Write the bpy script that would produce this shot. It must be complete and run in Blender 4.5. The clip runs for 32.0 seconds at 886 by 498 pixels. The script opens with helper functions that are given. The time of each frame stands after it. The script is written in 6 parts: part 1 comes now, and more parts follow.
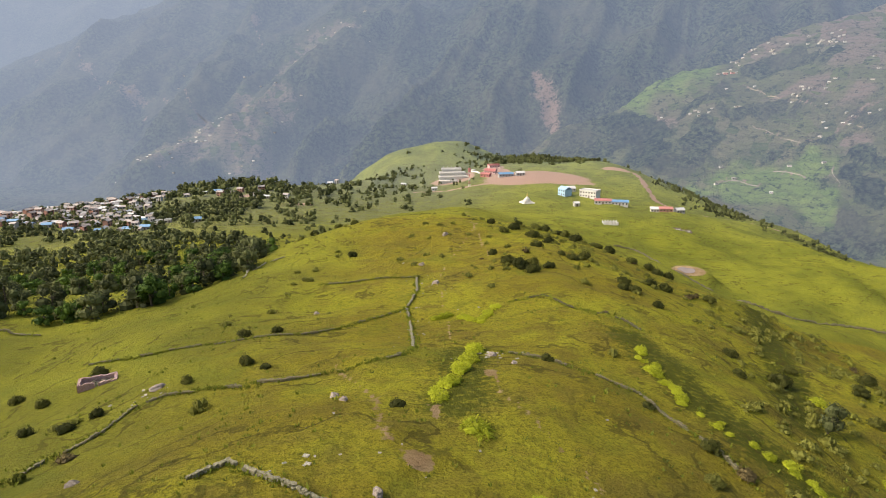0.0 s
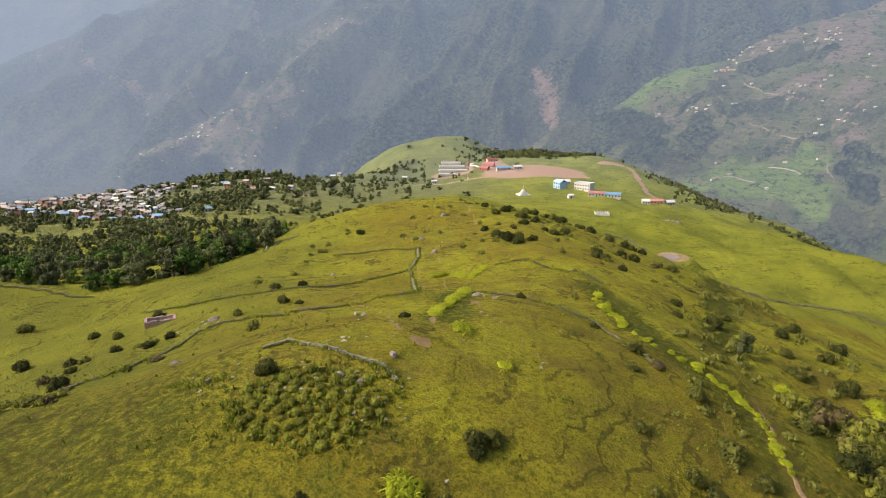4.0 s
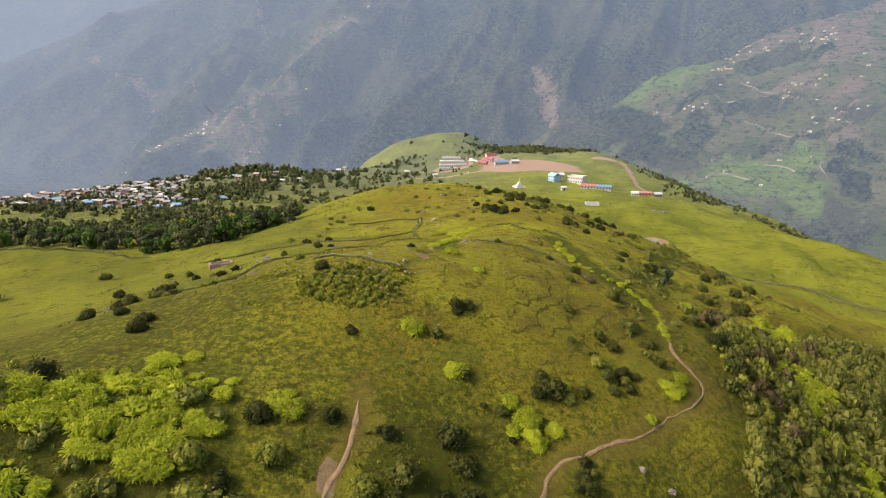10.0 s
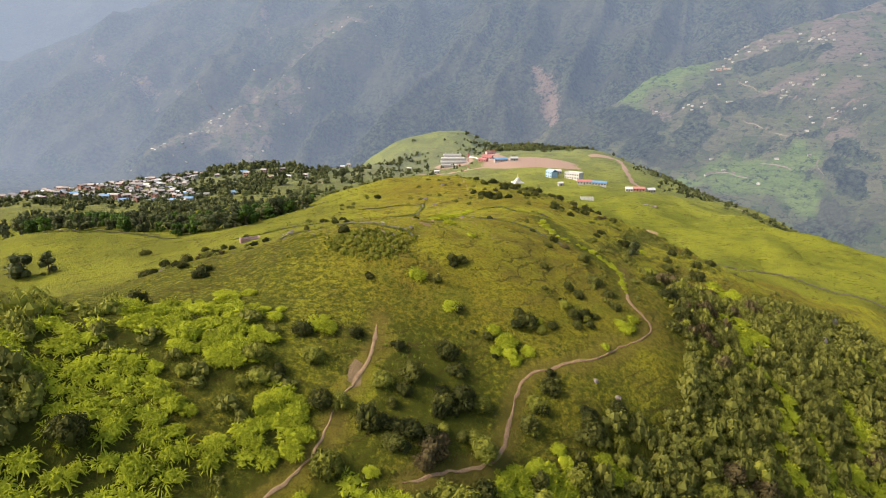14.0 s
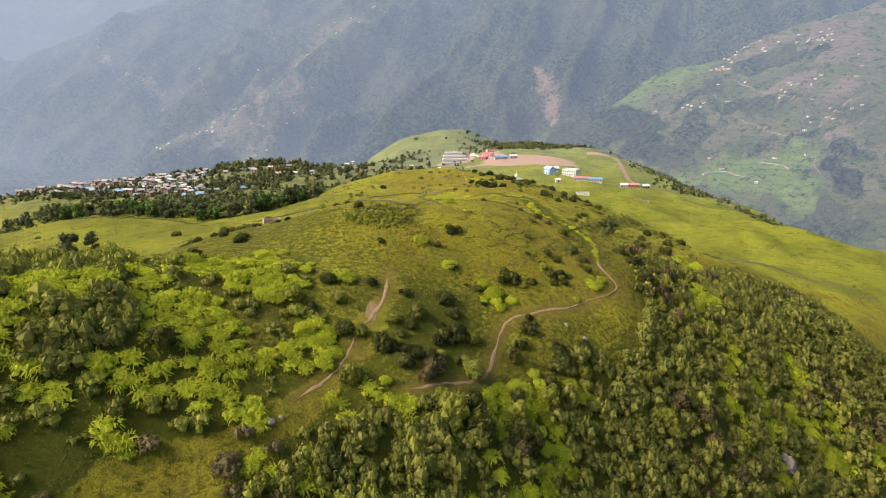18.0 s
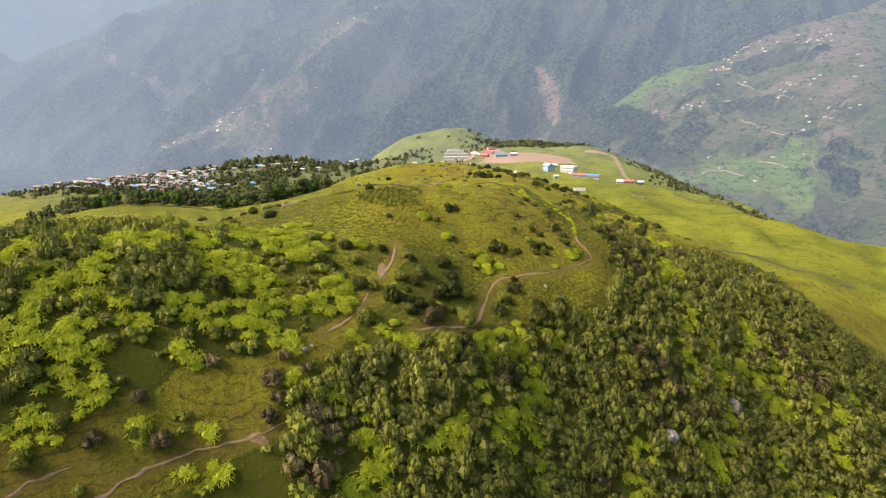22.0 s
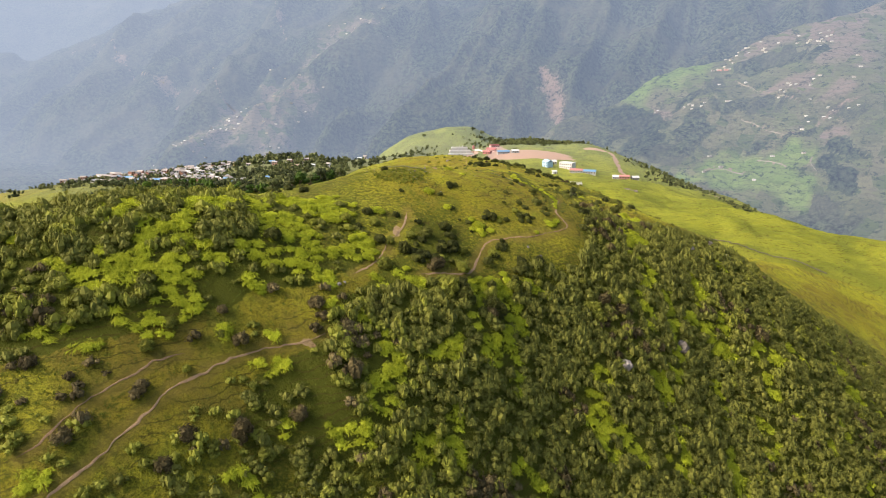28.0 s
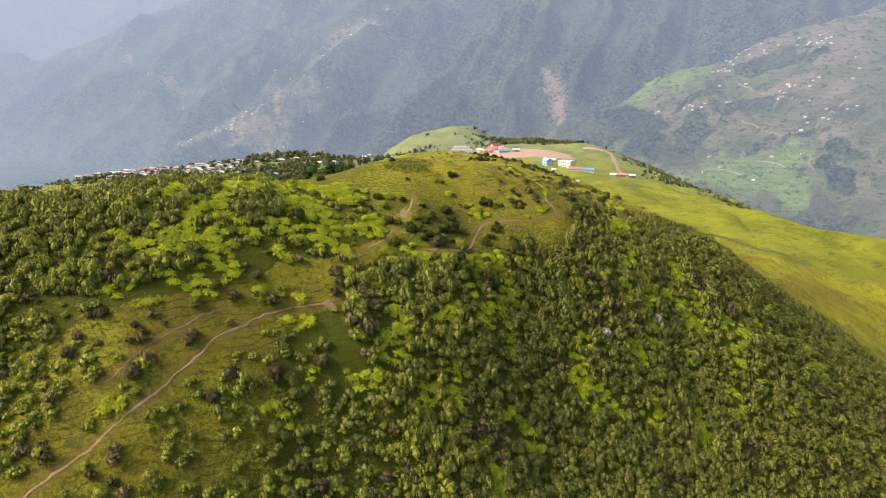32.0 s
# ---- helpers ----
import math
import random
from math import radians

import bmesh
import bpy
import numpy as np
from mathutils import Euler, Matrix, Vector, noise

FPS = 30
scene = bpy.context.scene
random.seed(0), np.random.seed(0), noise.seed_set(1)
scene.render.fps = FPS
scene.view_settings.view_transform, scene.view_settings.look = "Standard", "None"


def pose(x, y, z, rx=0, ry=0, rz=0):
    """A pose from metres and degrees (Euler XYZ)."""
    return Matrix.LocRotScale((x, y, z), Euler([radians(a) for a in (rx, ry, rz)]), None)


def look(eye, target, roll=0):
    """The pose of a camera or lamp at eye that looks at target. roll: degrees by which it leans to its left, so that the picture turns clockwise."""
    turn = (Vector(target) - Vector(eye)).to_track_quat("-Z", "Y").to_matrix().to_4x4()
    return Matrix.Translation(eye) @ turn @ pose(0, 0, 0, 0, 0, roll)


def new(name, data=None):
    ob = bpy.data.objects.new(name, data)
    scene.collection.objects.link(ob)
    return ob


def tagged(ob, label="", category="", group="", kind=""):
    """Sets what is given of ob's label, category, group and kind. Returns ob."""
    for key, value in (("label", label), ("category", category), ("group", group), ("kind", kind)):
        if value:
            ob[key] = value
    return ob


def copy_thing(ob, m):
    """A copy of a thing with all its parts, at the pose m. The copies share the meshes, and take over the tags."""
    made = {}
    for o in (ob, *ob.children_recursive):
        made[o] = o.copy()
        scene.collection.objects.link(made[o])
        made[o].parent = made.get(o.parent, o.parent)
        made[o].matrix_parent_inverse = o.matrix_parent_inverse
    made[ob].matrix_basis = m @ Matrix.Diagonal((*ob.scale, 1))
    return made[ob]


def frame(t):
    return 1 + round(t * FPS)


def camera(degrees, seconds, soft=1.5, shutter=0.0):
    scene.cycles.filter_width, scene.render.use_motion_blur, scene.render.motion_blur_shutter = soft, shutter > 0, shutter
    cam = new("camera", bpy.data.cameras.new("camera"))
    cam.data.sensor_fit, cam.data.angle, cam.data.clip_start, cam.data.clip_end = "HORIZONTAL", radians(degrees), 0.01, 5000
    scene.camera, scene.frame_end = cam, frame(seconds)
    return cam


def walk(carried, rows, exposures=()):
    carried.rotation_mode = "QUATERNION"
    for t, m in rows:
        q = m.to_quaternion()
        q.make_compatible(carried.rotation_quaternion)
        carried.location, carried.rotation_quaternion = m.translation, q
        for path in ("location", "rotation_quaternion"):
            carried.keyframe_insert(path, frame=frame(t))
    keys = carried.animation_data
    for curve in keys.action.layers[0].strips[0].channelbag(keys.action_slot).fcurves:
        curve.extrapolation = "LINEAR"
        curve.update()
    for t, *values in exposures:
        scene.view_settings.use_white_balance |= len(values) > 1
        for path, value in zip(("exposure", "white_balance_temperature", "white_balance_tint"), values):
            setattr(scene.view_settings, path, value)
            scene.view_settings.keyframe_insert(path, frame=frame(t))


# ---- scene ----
cam = camera(72.0, 32.0, 0.8)
PATH = [
    (0.0, pose(-0.000, -0.000, 24.400, 74.908, 0.354, -1.290)),
    (1.0, pose(-0.009, -4.840, 24.394, 74.883, 0.291, -1.270)),
    (2.0, pose(0.001, -9.678, 24.421, 74.854, 0.241, -1.253)),
    (2.5, pose(0.020, -12.126, 24.431, 74.800, 0.221, -1.246)),
    (3.0, pose(0.056, -14.595, 24.428, 74.695, 0.204, -1.243)),
    (3.5, pose(0.091, -17.070, 24.425, 74.605, 0.187, -1.241)),
    (5.5, pose(0.175, -26.979, 24.452, 74.537, 0.125, -1.216)),
    (6.5, pose(0.261, -31.944, 24.413, 74.511, 0.112, -1.190)),
    (8.0, pose(0.380, -39.408, 24.362, 74.473, 0.097, -1.142)),
    (9.5, pose(0.440, -46.934, 24.375, 74.431, 0.052, -1.089)),
    (11.0, pose(0.496, -54.521, 24.410, 74.395, 0.020, -1.027)),
    (12.5, pose(0.522, -62.090, 24.433, 74.370, -0.014, -0.967)),
    (14.5, pose(0.470, -72.020, 24.440, 74.363, -0.039, -0.883)),
    (16.5, pose(0.561, -81.818, 24.370, 74.368, -0.038, -0.794)),
    (18.0, pose(0.720, -89.272, 24.212, 74.374, -0.052, -0.717)),
    (19.5, pose(0.949, -96.792, 24.144, 74.379, -0.046, -0.618)),
    (21.0, pose(1.169, -104.385, 24.197, 74.376, -0.053, -0.522)),
    (22.5, pose(1.315, -112.020, 24.274, 74.353, -0.082, -0.420)),
    (24.0, pose(1.428, -119.643, 24.333, 74.347, -0.097, -0.307)),
    (25.5, pose(1.525, -127.252, 24.363, 74.343, -0.122, -0.178)),
    (27.5, pose(1.669, -137.360, 24.343, 74.347, -0.118, -0.032)),
    (29.0, pose(1.776, -144.916, 24.361, 74.369, -0.174, 0.096)),
    (30.5, pose(1.912, -152.460, 24.398, 74.395, -0.209, 0.198)),
    (32.0, pose(2.111, -160.000, 24.400, 74.410, -0.249, 0.306)),
]
walk(cam, PATH, ((0.0, 0.49, 6950, 10), (8.0, 0.48, 6950, 10), (16.0, 0.66, 6950, 10), (24.0, 0.80, 6950, 10), (32.0, 0.88, 6950, 10)))

# ---- light ----
world = bpy.data.worlds.new("world")
scene.world = world
world.use_nodes = True
wn = world.node_tree.nodes
sky = wn.new("ShaderNodeTexSky")
sky.sky_type = "NISHITA"
sky.sun_disc = False
sky.sun_elevation = radians(40.4)
sky.sun_rotation = radians(-98.6)
sky.air_density, sky.dust_density, sky.ozone_density = 1.0, 4.0, 1.0
wn["Background"].inputs["Strength"].default_value = 0.15
world.node_tree.links.new(sky.outputs[0], wn["Background"].inputs["Color"])

sun_data = bpy.data.lights.new("sun", "SUN")
sun_data.energy, sun_data.angle, sun_data.color = 2.7, radians(26.0), (1.0, 0.95, 0.86)
sun = new("sun", sun_data)
sun.matrix_world = look((-395.0, -60.0, 340.0), (0.0, 0.0, 0.0))

# ---- terrain: cross-sections of the spur, then valley and mountains ----
SECTION_X = np.array((-480, -300, -200, -130, -90, -60, -35, -15, 5, 25, 45, 70, 100, 140, 190, 250, 320), float)
SECTION_Y, SECTION_Z = [], []


def section(y, heights):
    """One cross-section of the spur at y, heights at SECTION_X."""
    SECTION_Y.append(float(y))
    SECTION_Z.append(heights)


section(-130, (-223, -160, -120, -92, -83, -82, -88, -95, -102, -107, -113, -121, -130, -143, -157, -178, -204))
section(-85, (-211, -141, -89, -51.4, -40.8, -38.7, -50.5, -62.4, -71.5, -81, -91, -102, -116, -133, -149, -169, -196))
section(-60, (-205, -131, -72.4, -23.0, -15.2, -21.1, -31.9, -46.6, -57.3, -68.6, -78.7, -92, -106, -126, -143, -164, -192))
section(-40, (-201, -124, -60.4, -10.0, -3.6, -7.0, -17.4, -27.4, -42.3, -58.5, -69.1, -82, -97, -116, -136, -160, -189))
section(-22, (-197, -118, -55.7, -8.5, -3.2, 0.4, -6.5, -16.0, -25.5, -42.0, -54.9, -70.7, -86, -106, -128, -155, -186))
section(-5, (-193, -113, -56.4, -18.2, -9.7, -2.9, -3.3, -8.1, -14.3, -25.4, -38.5, -55.8, -71.9, -97, -120, -151, -182))
section(12, (-190, -109, -54.3, -23.7, -14.1, -8.0, -4.9, -4.3, -8.2, -13.3, -23.9, -41.2, -56.3, -87, -112, -147, -179))
section(30, (-186, -105, -52.6, -27.2, -17.9, -11.6, -5.1, -0.0, -2.0, -7.6, -15.4, -28.4, -44.4, -76.3, -105, -143, -176))
section(55, (-181, -99, -48.9, -27.2, -21.0, -15.1, -8.2, -3.6, -3.3, -7.3, -13.8, -20.9, -34.9, -65.1, -99, -138, -170))
section(90, (-174, -93, -41.0, -25.3, -23.1, -19.3, -13.7, -11.6, -10.6, -10.5, -14.6, -22.8, -36.3, -60.8, -93, -129, -159))
section(135, (-163, -86, -42.2, -26.6, -24.8, -22.9, -17.3, -16.3, -14.4, -13.8, -17.6, -26.8, -40.2, -61.9, -86, -113, -139))
section(190, (-150, -82, -55.2, -40.0, -37.8, -31.1, -22.0, -16.9, -15.6, -17.9, -23.9, -37.2, -53.6, -64.8, -78.2, -96, -111))
section(250, (-133, -75.8, -60.2, -49.6, -49.6, -45.0, -36.0, -29.0, -25.3, -27.8, -35.3, -45.9, -54.3, -65.2, -74.0, -82, -85))
section(320, (-112, -65.3, -60.2, -54.3, -55.7, -56.0, -51.5, -46.1, -42.5, -43.0, -47.6, -54.8, -61.3, -70.0, -75.0, -77.9, -93))
section(410, (-97, -66.7, -68.3, -62.1, -63.3, -63.3, -62.7, -61.9, -61.4, -61.2, -61.5, -62.5, -64.8, -67.3, -70.3, -82, -106))
section(520, (-100, -74.4, -67.7, -66.2, -67.5, -68.8, -69.6, -69.6, -69.1, -67.9, -66.1, -63.5, -61.3, -63.0, -72.0, -86, -104))
section(640, (-145, -95, -75.0, -76.9, -75.3, -72.1, -77.2, -77.7, -73.1, -67.5, -63.1, -59.6, -58.1, -59.2, -56.4, -80, -115))
section(760, (-181, -130, -112, -110, -109, -107, -104, -101, -97, -92, -87, -78.0, -66.7, -62.6, -77.8, -108, -145))


def hermite(knots, values, at):
    """Smooth curve through values at knots, along the first axis of values, one column per place in at."""
    slope = np.gradient(values, knots, axis=0)
    i = np.clip(np.searchsorted(knots, at) - 1, 0, len(knots) - 2)
    w = knots[i + 1] - knots[i]
    s = (at - knots[i]) / w
    out = np.clip(s, 0, 1)
    j = np.arange(len(at))
    a, b = values[i, j], values[i + 1, j]
    ma, mb = slope[i, j] * w, slope[i + 1, j] * w
    s2, s3 = out ** 2, out ** 3
    z = (2 * s3 - 3 * s2 + 1) * a + (s3 - 2 * s2 + out) * ma + (3 * s2 - 2 * s3) * b + (s3 - s2) * mb
    return z


def spur(x, y):
    """Height of the spur, the saddle with the villages and the shelf meadow."""
    ky, kz = np.array(SECTION_Y), np.array(SECTION_Z, float)
    xc = np.clip(x, SECTION_X[0], SECTION_X[-1])
    yc = np.clip(y, ky[0], ky[-1])
    rows = np.stack([hermite(SECTION_X, np.repeat(row[:, None], len(x), 1), xc) for row in kz])
    z = hermite(ky, rows, yc)
    return z - 0.55 * np.maximum(x - SECTION_X[-1], 0) - 0.45 * np.maximum(SECTION_X[0] - x, 0) - 0.42 * np.maximum(y - ky[-1], 0) - 0.6 * np.maximum(ky[0] - y, 0)


def hashed(ix, iy, seed):
    v = np.sin(ix * 127.1 + iy * 311.7 + seed * 74.7) * 43758.5453
    return v - np.floor(v)


def lumps(x, y, seed=0):
    """Smooth value noise, -1 to 1."""
    ix, iy = np.floor(x), np.floor(y)
    fx, fy = x - ix, y - iy
    fx, fy = fx * fx * (3 - 2 * fx), fy * fy * (3 - 2 * fy)
    a, b = hashed(ix, iy, seed), hashed(ix + 1, iy, seed)
    c, d = hashed(ix, iy + 1, seed), hashed(ix + 1, iy + 1, seed)
    return 2 * (a + (b - a) * fx + (c - a) * fy + (a - b - c + d) * fx * fy) - 1


def fractal(x, y, octaves, seed=0):
    total, size = 0.0 * x, 1.0
    for k in range(octaves):
        total = total + size * lumps(x * 2 ** k + 17.3 * k, y * 2 ** k - 9.1 * k, seed + k)
        size *= 0.5
    return total


def smooth_max(a, b, soft):
    k = np.clip(0.5 + 0.5 * (a - b) / soft, 0, 1)
    return b + (a - b) * k + soft * k * (1 - k)


def smooth_step(a, b, v):
    s = np.clip((v - a) / (b - a), 0, 1)
    return s * s * (3 - 2 * s)


def ridged(x, y, octaves, seed=0):
    total, size = 0.0 * x, 1.0
    for k in range(octaves):
        total = total + size * (1 - 2 * np.abs(lumps(x * 2 ** k + 5.7 * k, y * 2 ** k + 3.3 * k, seed + k)))
        size *= 0.5
    return total


# crest of the cultivated slope: y for x
CREST_X, CREST_Y = (200, 295, 357, 449, 534, 680, 813, 981, 1236, 1900), (1580, 1603, 1620, 1640, 1682, 1715, 1712, 1724, 1738, 1760)
# spurs that run down the mountain wall: height, half-width and line
SPURS = ((95, 190, ((-190, 2640), (-249, 2438), (-312, 2243), (-481, 2067), (-596, 1933), (-728, 1848), (-840, 1690))), (80, 150, ((-640, 2790), (-674, 2622), (-737, 2340), (-765, 2150), (-850, 2000), (-960, 1900))),
         (80, 160, ((-990, 2900), (-1030, 2794), (-1111, 2492), (-1150, 2310), (-1200, 2134), (-1300, 1960))), (85, 170, ((260, 2420), (177, 2196), (40, 2060), (-70, 1880), (-170, 1700))), (70, 120, ((400, 2300), (318, 2108), (219, 1932), (150, 1736))),
         (75, 120, ((640, 2300), (565, 2131), (470, 1950), (391, 1794))), (70, 110, ((900, 2260), (812, 2097), (660, 1940), (560, 1830))), (70, 150, ((-1390, 2850), (-1395, 2633), (-1374, 2311), (-1450, 2100))), (60, 110, ((-40, 2480), (-110, 2250), (-250, 2050), (-380, 1850))))


def line_distance(x, y, line):
    best = np.full(len(x), 1e9)
    for (ax, ay), (bx, by) in zip(line[:-1], line[1:]):
        dx, dy = bx - ax, by - ay
        s = np.clip(((x - ax) * dx + (y - ay) * dy) / (dx * dx + dy * dy), 0, 1)
        best = np.minimum(best, np.hypot(x - ax - s * dx, y - ay - s * dy))
    return best


def land(x, y, tell=False):
    """Height of the whole sheet of ground; tell: also where it lies across the valley and where on the cultivated slope."""
    near = spur(x, y)
    rough = smooth_step(700, 60, y)
    shelf = smooth_step(90, 150, x) * smooth_step(200, 260, y) * smooth_step(640, 520, y)
    near = near + shelf * (4.4 * fractal(x / 48, y / 62, 2, 5) - 1.8 * np.maximum(0, 1 - np.abs(fractal(x / 40, y / 70, 2, 7)) * 4))
    near = near + 1.3 * fractal(x / 26, y / 26, 3, 3) * (0.35 + 0.65 * rough) + 0.10 * fractal(x / 3.1, y / 3.1, 2, 11) * rough
    # small ledges trodden along the contours by grazing herds
    q = near / 1.3 + 1.6 * fractal(x / 16, y / 16, 2, 15)
    ledge = smooth_step(0.30, 0.70, q - np.floor(q)) - (q - np.floor(q))
    near = near + 0.62 * ledge * smooth_step(-0.1, 0.5, fractal(x / 30, y / 30, 2, 17)) * smooth_step(330, 150, y) * smooth_step(-10, 35, y) + 1.1 * ledge * shelf
    pond = 1 - smooth_step(0.8, 1.5, np.hypot((x - 128) / 11, (y - 287) / 13))
    near = near + (-65.6 - near) * pond
    # green dome beyond the saddle
    dome = -43 - 26 * (np.abs(x - 14) / 88) ** 2.4 - 34 * np.maximum(0, np.abs(y - 752) / 100) ** 2 + 2.5 * fractal(x / 60, y / 60, 3, 21) - 5 * np.maximum(0, lumps(x / 45 + 0.4, y / 120, 23))
    dome = np.maximum(dome, -400)
    # cultivated slope across the side valley, with a crest that falls away behind
    crest = np.interp(x, CREST_X, CREST_Y) + 14 * fractal(x / 120, 0 * x, 3, 31)
    plane = -203 + 0.309 * (x - 659) + 0.545 * (np.minimum(y, crest) - 1243)
    slope = plane - 1.1 * np.maximum(y - crest, 0) - 0.5 * np.maximum(260 - x, 0)
    slope = slope + (6 + 12 * smooth_step(0, 260, crest - y)) * fractal(x / 260, y / 330, 4, 41) - 24 * np.abs(lumps(x / 170 + 0.3 + y / 900, y / 900, 47)) + 8 * fractal(x / 60, y / 60, 3, 43)
    # wooded mountain wall
    warp = 90 * fractal(x / 500, y / 700, 2, 51)
    top = 3080 - 0.22 * np.maximum(0, -1330 - x) + 60 * fractal(x / 500, 0 * x, 3, 57)
    wall = -150 + 0.216 * (x + 735) + 0.64 * (np.minimum(y, top) - 2020) - 0.9 * np.maximum(y - top, 0)
    crests = np.zeros(len(x))
    for tall, wide, line in SPURS:
        off = line_distance(x + 0.35 * warp + 22 * fractal(x / 90, y / 90, 2, 58), y, line) / wide
        crests = np.maximum(crests, tall * np.maximum(0, 1 - off) ** 1.3)
    wall = wall + crests - 32 + 34 * ridged((x - 0.55 * y + warp) / 460, y / 2600, 3, 53) + 30 * smooth_step(3000, 2700, y) * ridged((x - 0.6 * y + warp) / 190, y / 900, 3, 55) + (6 + 18 * smooth_step(3000, 2700, y)) * fractal(x / 120, y / 120, 4, 59) - 40 * np.abs(lumps((x - 0.5 * y + warp) / 110, y / 500, 61)) + 12
    # farther range
    back = -100 + 0.75 * (y - 3350) + 90 * ridged(x / 800, y / 1900, 3, 63) + 40 * fractal(x / 240, y / 240, 3, 67)
    floor = -330 + 12 * fractal(x / 200, y / 200, 3, 71) - 0.05 * np.minimum(x + 300, 0)
    far = smooth_max(smooth_max(slope, wall, 30), np.maximum(floor, np.where(y > 3200, back, -900)), 30)
    here = smooth_max(near, dome, 14)
    z = smooth_max(here, far, 20)
    return (z, far > here, slope > wall) if tell else z


# ---- materials ----
def nodes_of(name):
    m = bpy.data.materials.new(name)
    m.use_nodes = True
    return m, m.node_tree.nodes, m.node_tree.links, m.node_tree.nodes["Principled BSDF"]


def noise_node(nt, scale, detail=4.0, coords=None, rough=0.6):
    n = nt.nodes.new("ShaderNodeTexNoise")
    n.inputs["Scale"].default_value, n.inputs["Detail"].default_value, n.inputs["Roughness"].default_value = scale, detail, rough
    if coords is not None:
        nt.links.new(coords, n.inputs["Vector"])
    return n.outputs["Fac"]


def remap(nt, value, lo, hi, to_lo=0.0, to_hi=1.0):
    n = nt.nodes.new("ShaderNodeMapRange")
    n.interpolation_type = "SMOOTHSTEP"
    for i, v in zip((1, 2, 3, 4), (lo, hi, to_lo, to_hi)):
        n.inputs[i].default_value = v
    nt.links.new(value, n.inputs[0])
    return n.outputs[0]


def calc(nt, op, a, b):
    n = nt.nodes.new("ShaderNodeMath")
    n.operation = op
    for i, v in enumerate((a, b)):
        if isinstance(v, (int, float)):
            n.inputs[i].default_value = v
        else:
            nt.links.new(v, n.inputs[i])
    return n.outputs[0]


def blend(nt, factor, a, b):
    n = nt.nodes.new("ShaderNodeMix")
    n.data_type = "RGBA"
    for sock, v in ((n.inputs[0], factor), (n.inputs[6], a), (n.inputs[7], b)):
        if isinstance(v, (int, float)):
            sock.default_value = v
        elif isinstance(v, tuple):
            sock.default_value = (*v, 1)
        else:
            nt.links.new(v, sock)
    return n.outputs[2]


def bump_of(nt, height, strength, distance, bsdf):
    n = nt.nodes.new("ShaderNodeBump")
    n.inputs["Strength"].default_value, n.inputs["Distance"].default_value = strength, distance
    nt.links.new(height, n.inputs["Height"])
    nt.links.new(n.outputs[0], bsdf.inputs["Normal"])


def attribute(nt, name):
    n = nt.nodes.new("ShaderNodeAttribute")
    n.attribute_name = name
    return n.outputs["Fac"]


def place(nt):
    return nt.nodes.new("ShaderNodeNewGeometry").outputs["Position"]


def surface(name, dark, light, scale=1.0, rough=0.85, bump=0.4, metal=0.0, stain=(0.25, 0.22, 0.19), stained=0.35):
    """A weathered solid surface: grain, blotches and stains at two scales."""
    m, _, links, bsdf = nodes_of(name)
    nt = m.node_tree
    at = nt.nodes.new("ShaderNodeTexCoord").outputs["Object"]
    info = nt.nodes.new("ShaderNodeObjectInfo").outputs["Random"]
    fine = noise_node(nt, 6.0 * scale, 6, at)
    broad = noise_node(nt, 0.7 * scale, 3, at)
    c = blend(nt, remap(nt, calc(nt, "ADD", fine, calc(nt, "MULTIPLY", info, 0.35)), 0.35, 0.95), dark, light)
    c = blend(nt, calc(nt, "MULTIPLY", remap(nt, broad, 0.5, 0.75), stained), c, stain)
    links.new(c, bsdf.inputs["Base Color"])
    bsdf.inputs["Roughness"].default_value, bsdf.inputs["Metallic"].default_value = rough, metal
    bump_of(nt, fine, bump, 0.05, bsdf)
    return m


def foliage(name, dark, light, spread=0.42, thin=0.2):
    """Leaves: each leaf and each plant a little different, some light passing through."""
    m, nodes, links, bsdf = nodes_of(name)
    nt = m.node_tree
    leaf = nt.nodes.new("ShaderNodeNewGeometry").outputs["Random Per Island"]
    own = nt.nodes.new("ShaderNodeObjectInfo").outputs["Random"]
    tone = attribute(nt, "tone")
    f = calc(nt, "ADD", calc(nt, "MULTIPLY", leaf, spread), calc(nt, "MULTIPLY", calc(nt, "ADD", tone, calc(nt, "MULTIPLY", own, 0.7)), 0.7))
    c = blend(nt, remap(nt, f, 0.05, 1.0), dark, light)
    links.new(c, bsdf.inputs["Base Color"])
    bsdf.inputs["Roughness"].default_value = 0.6
    bsdf.inputs["Specular IOR Level"].default_value = 0.08
    glow = nodes.new("ShaderNodeBsdfTranslucent")
    links.new(c, glow.inputs["Color"])
    both = nodes.new("ShaderNodeMixShader")
    both.inputs[0].default_value = thin
    links.new(bsdf.outputs[0], both.inputs[1])
    links.new(glow.outputs[0], both.inputs[2])
    links.new(both.outputs[0], nodes["Material Output"].inputs["Surface"])
    return m


# haze colours, put on the far land as emission
HAZE_GLOW, HAZE_GLOW_SUNNY = (0.262, 0.336, 0.490), (0.300, 0.362, 0.490)


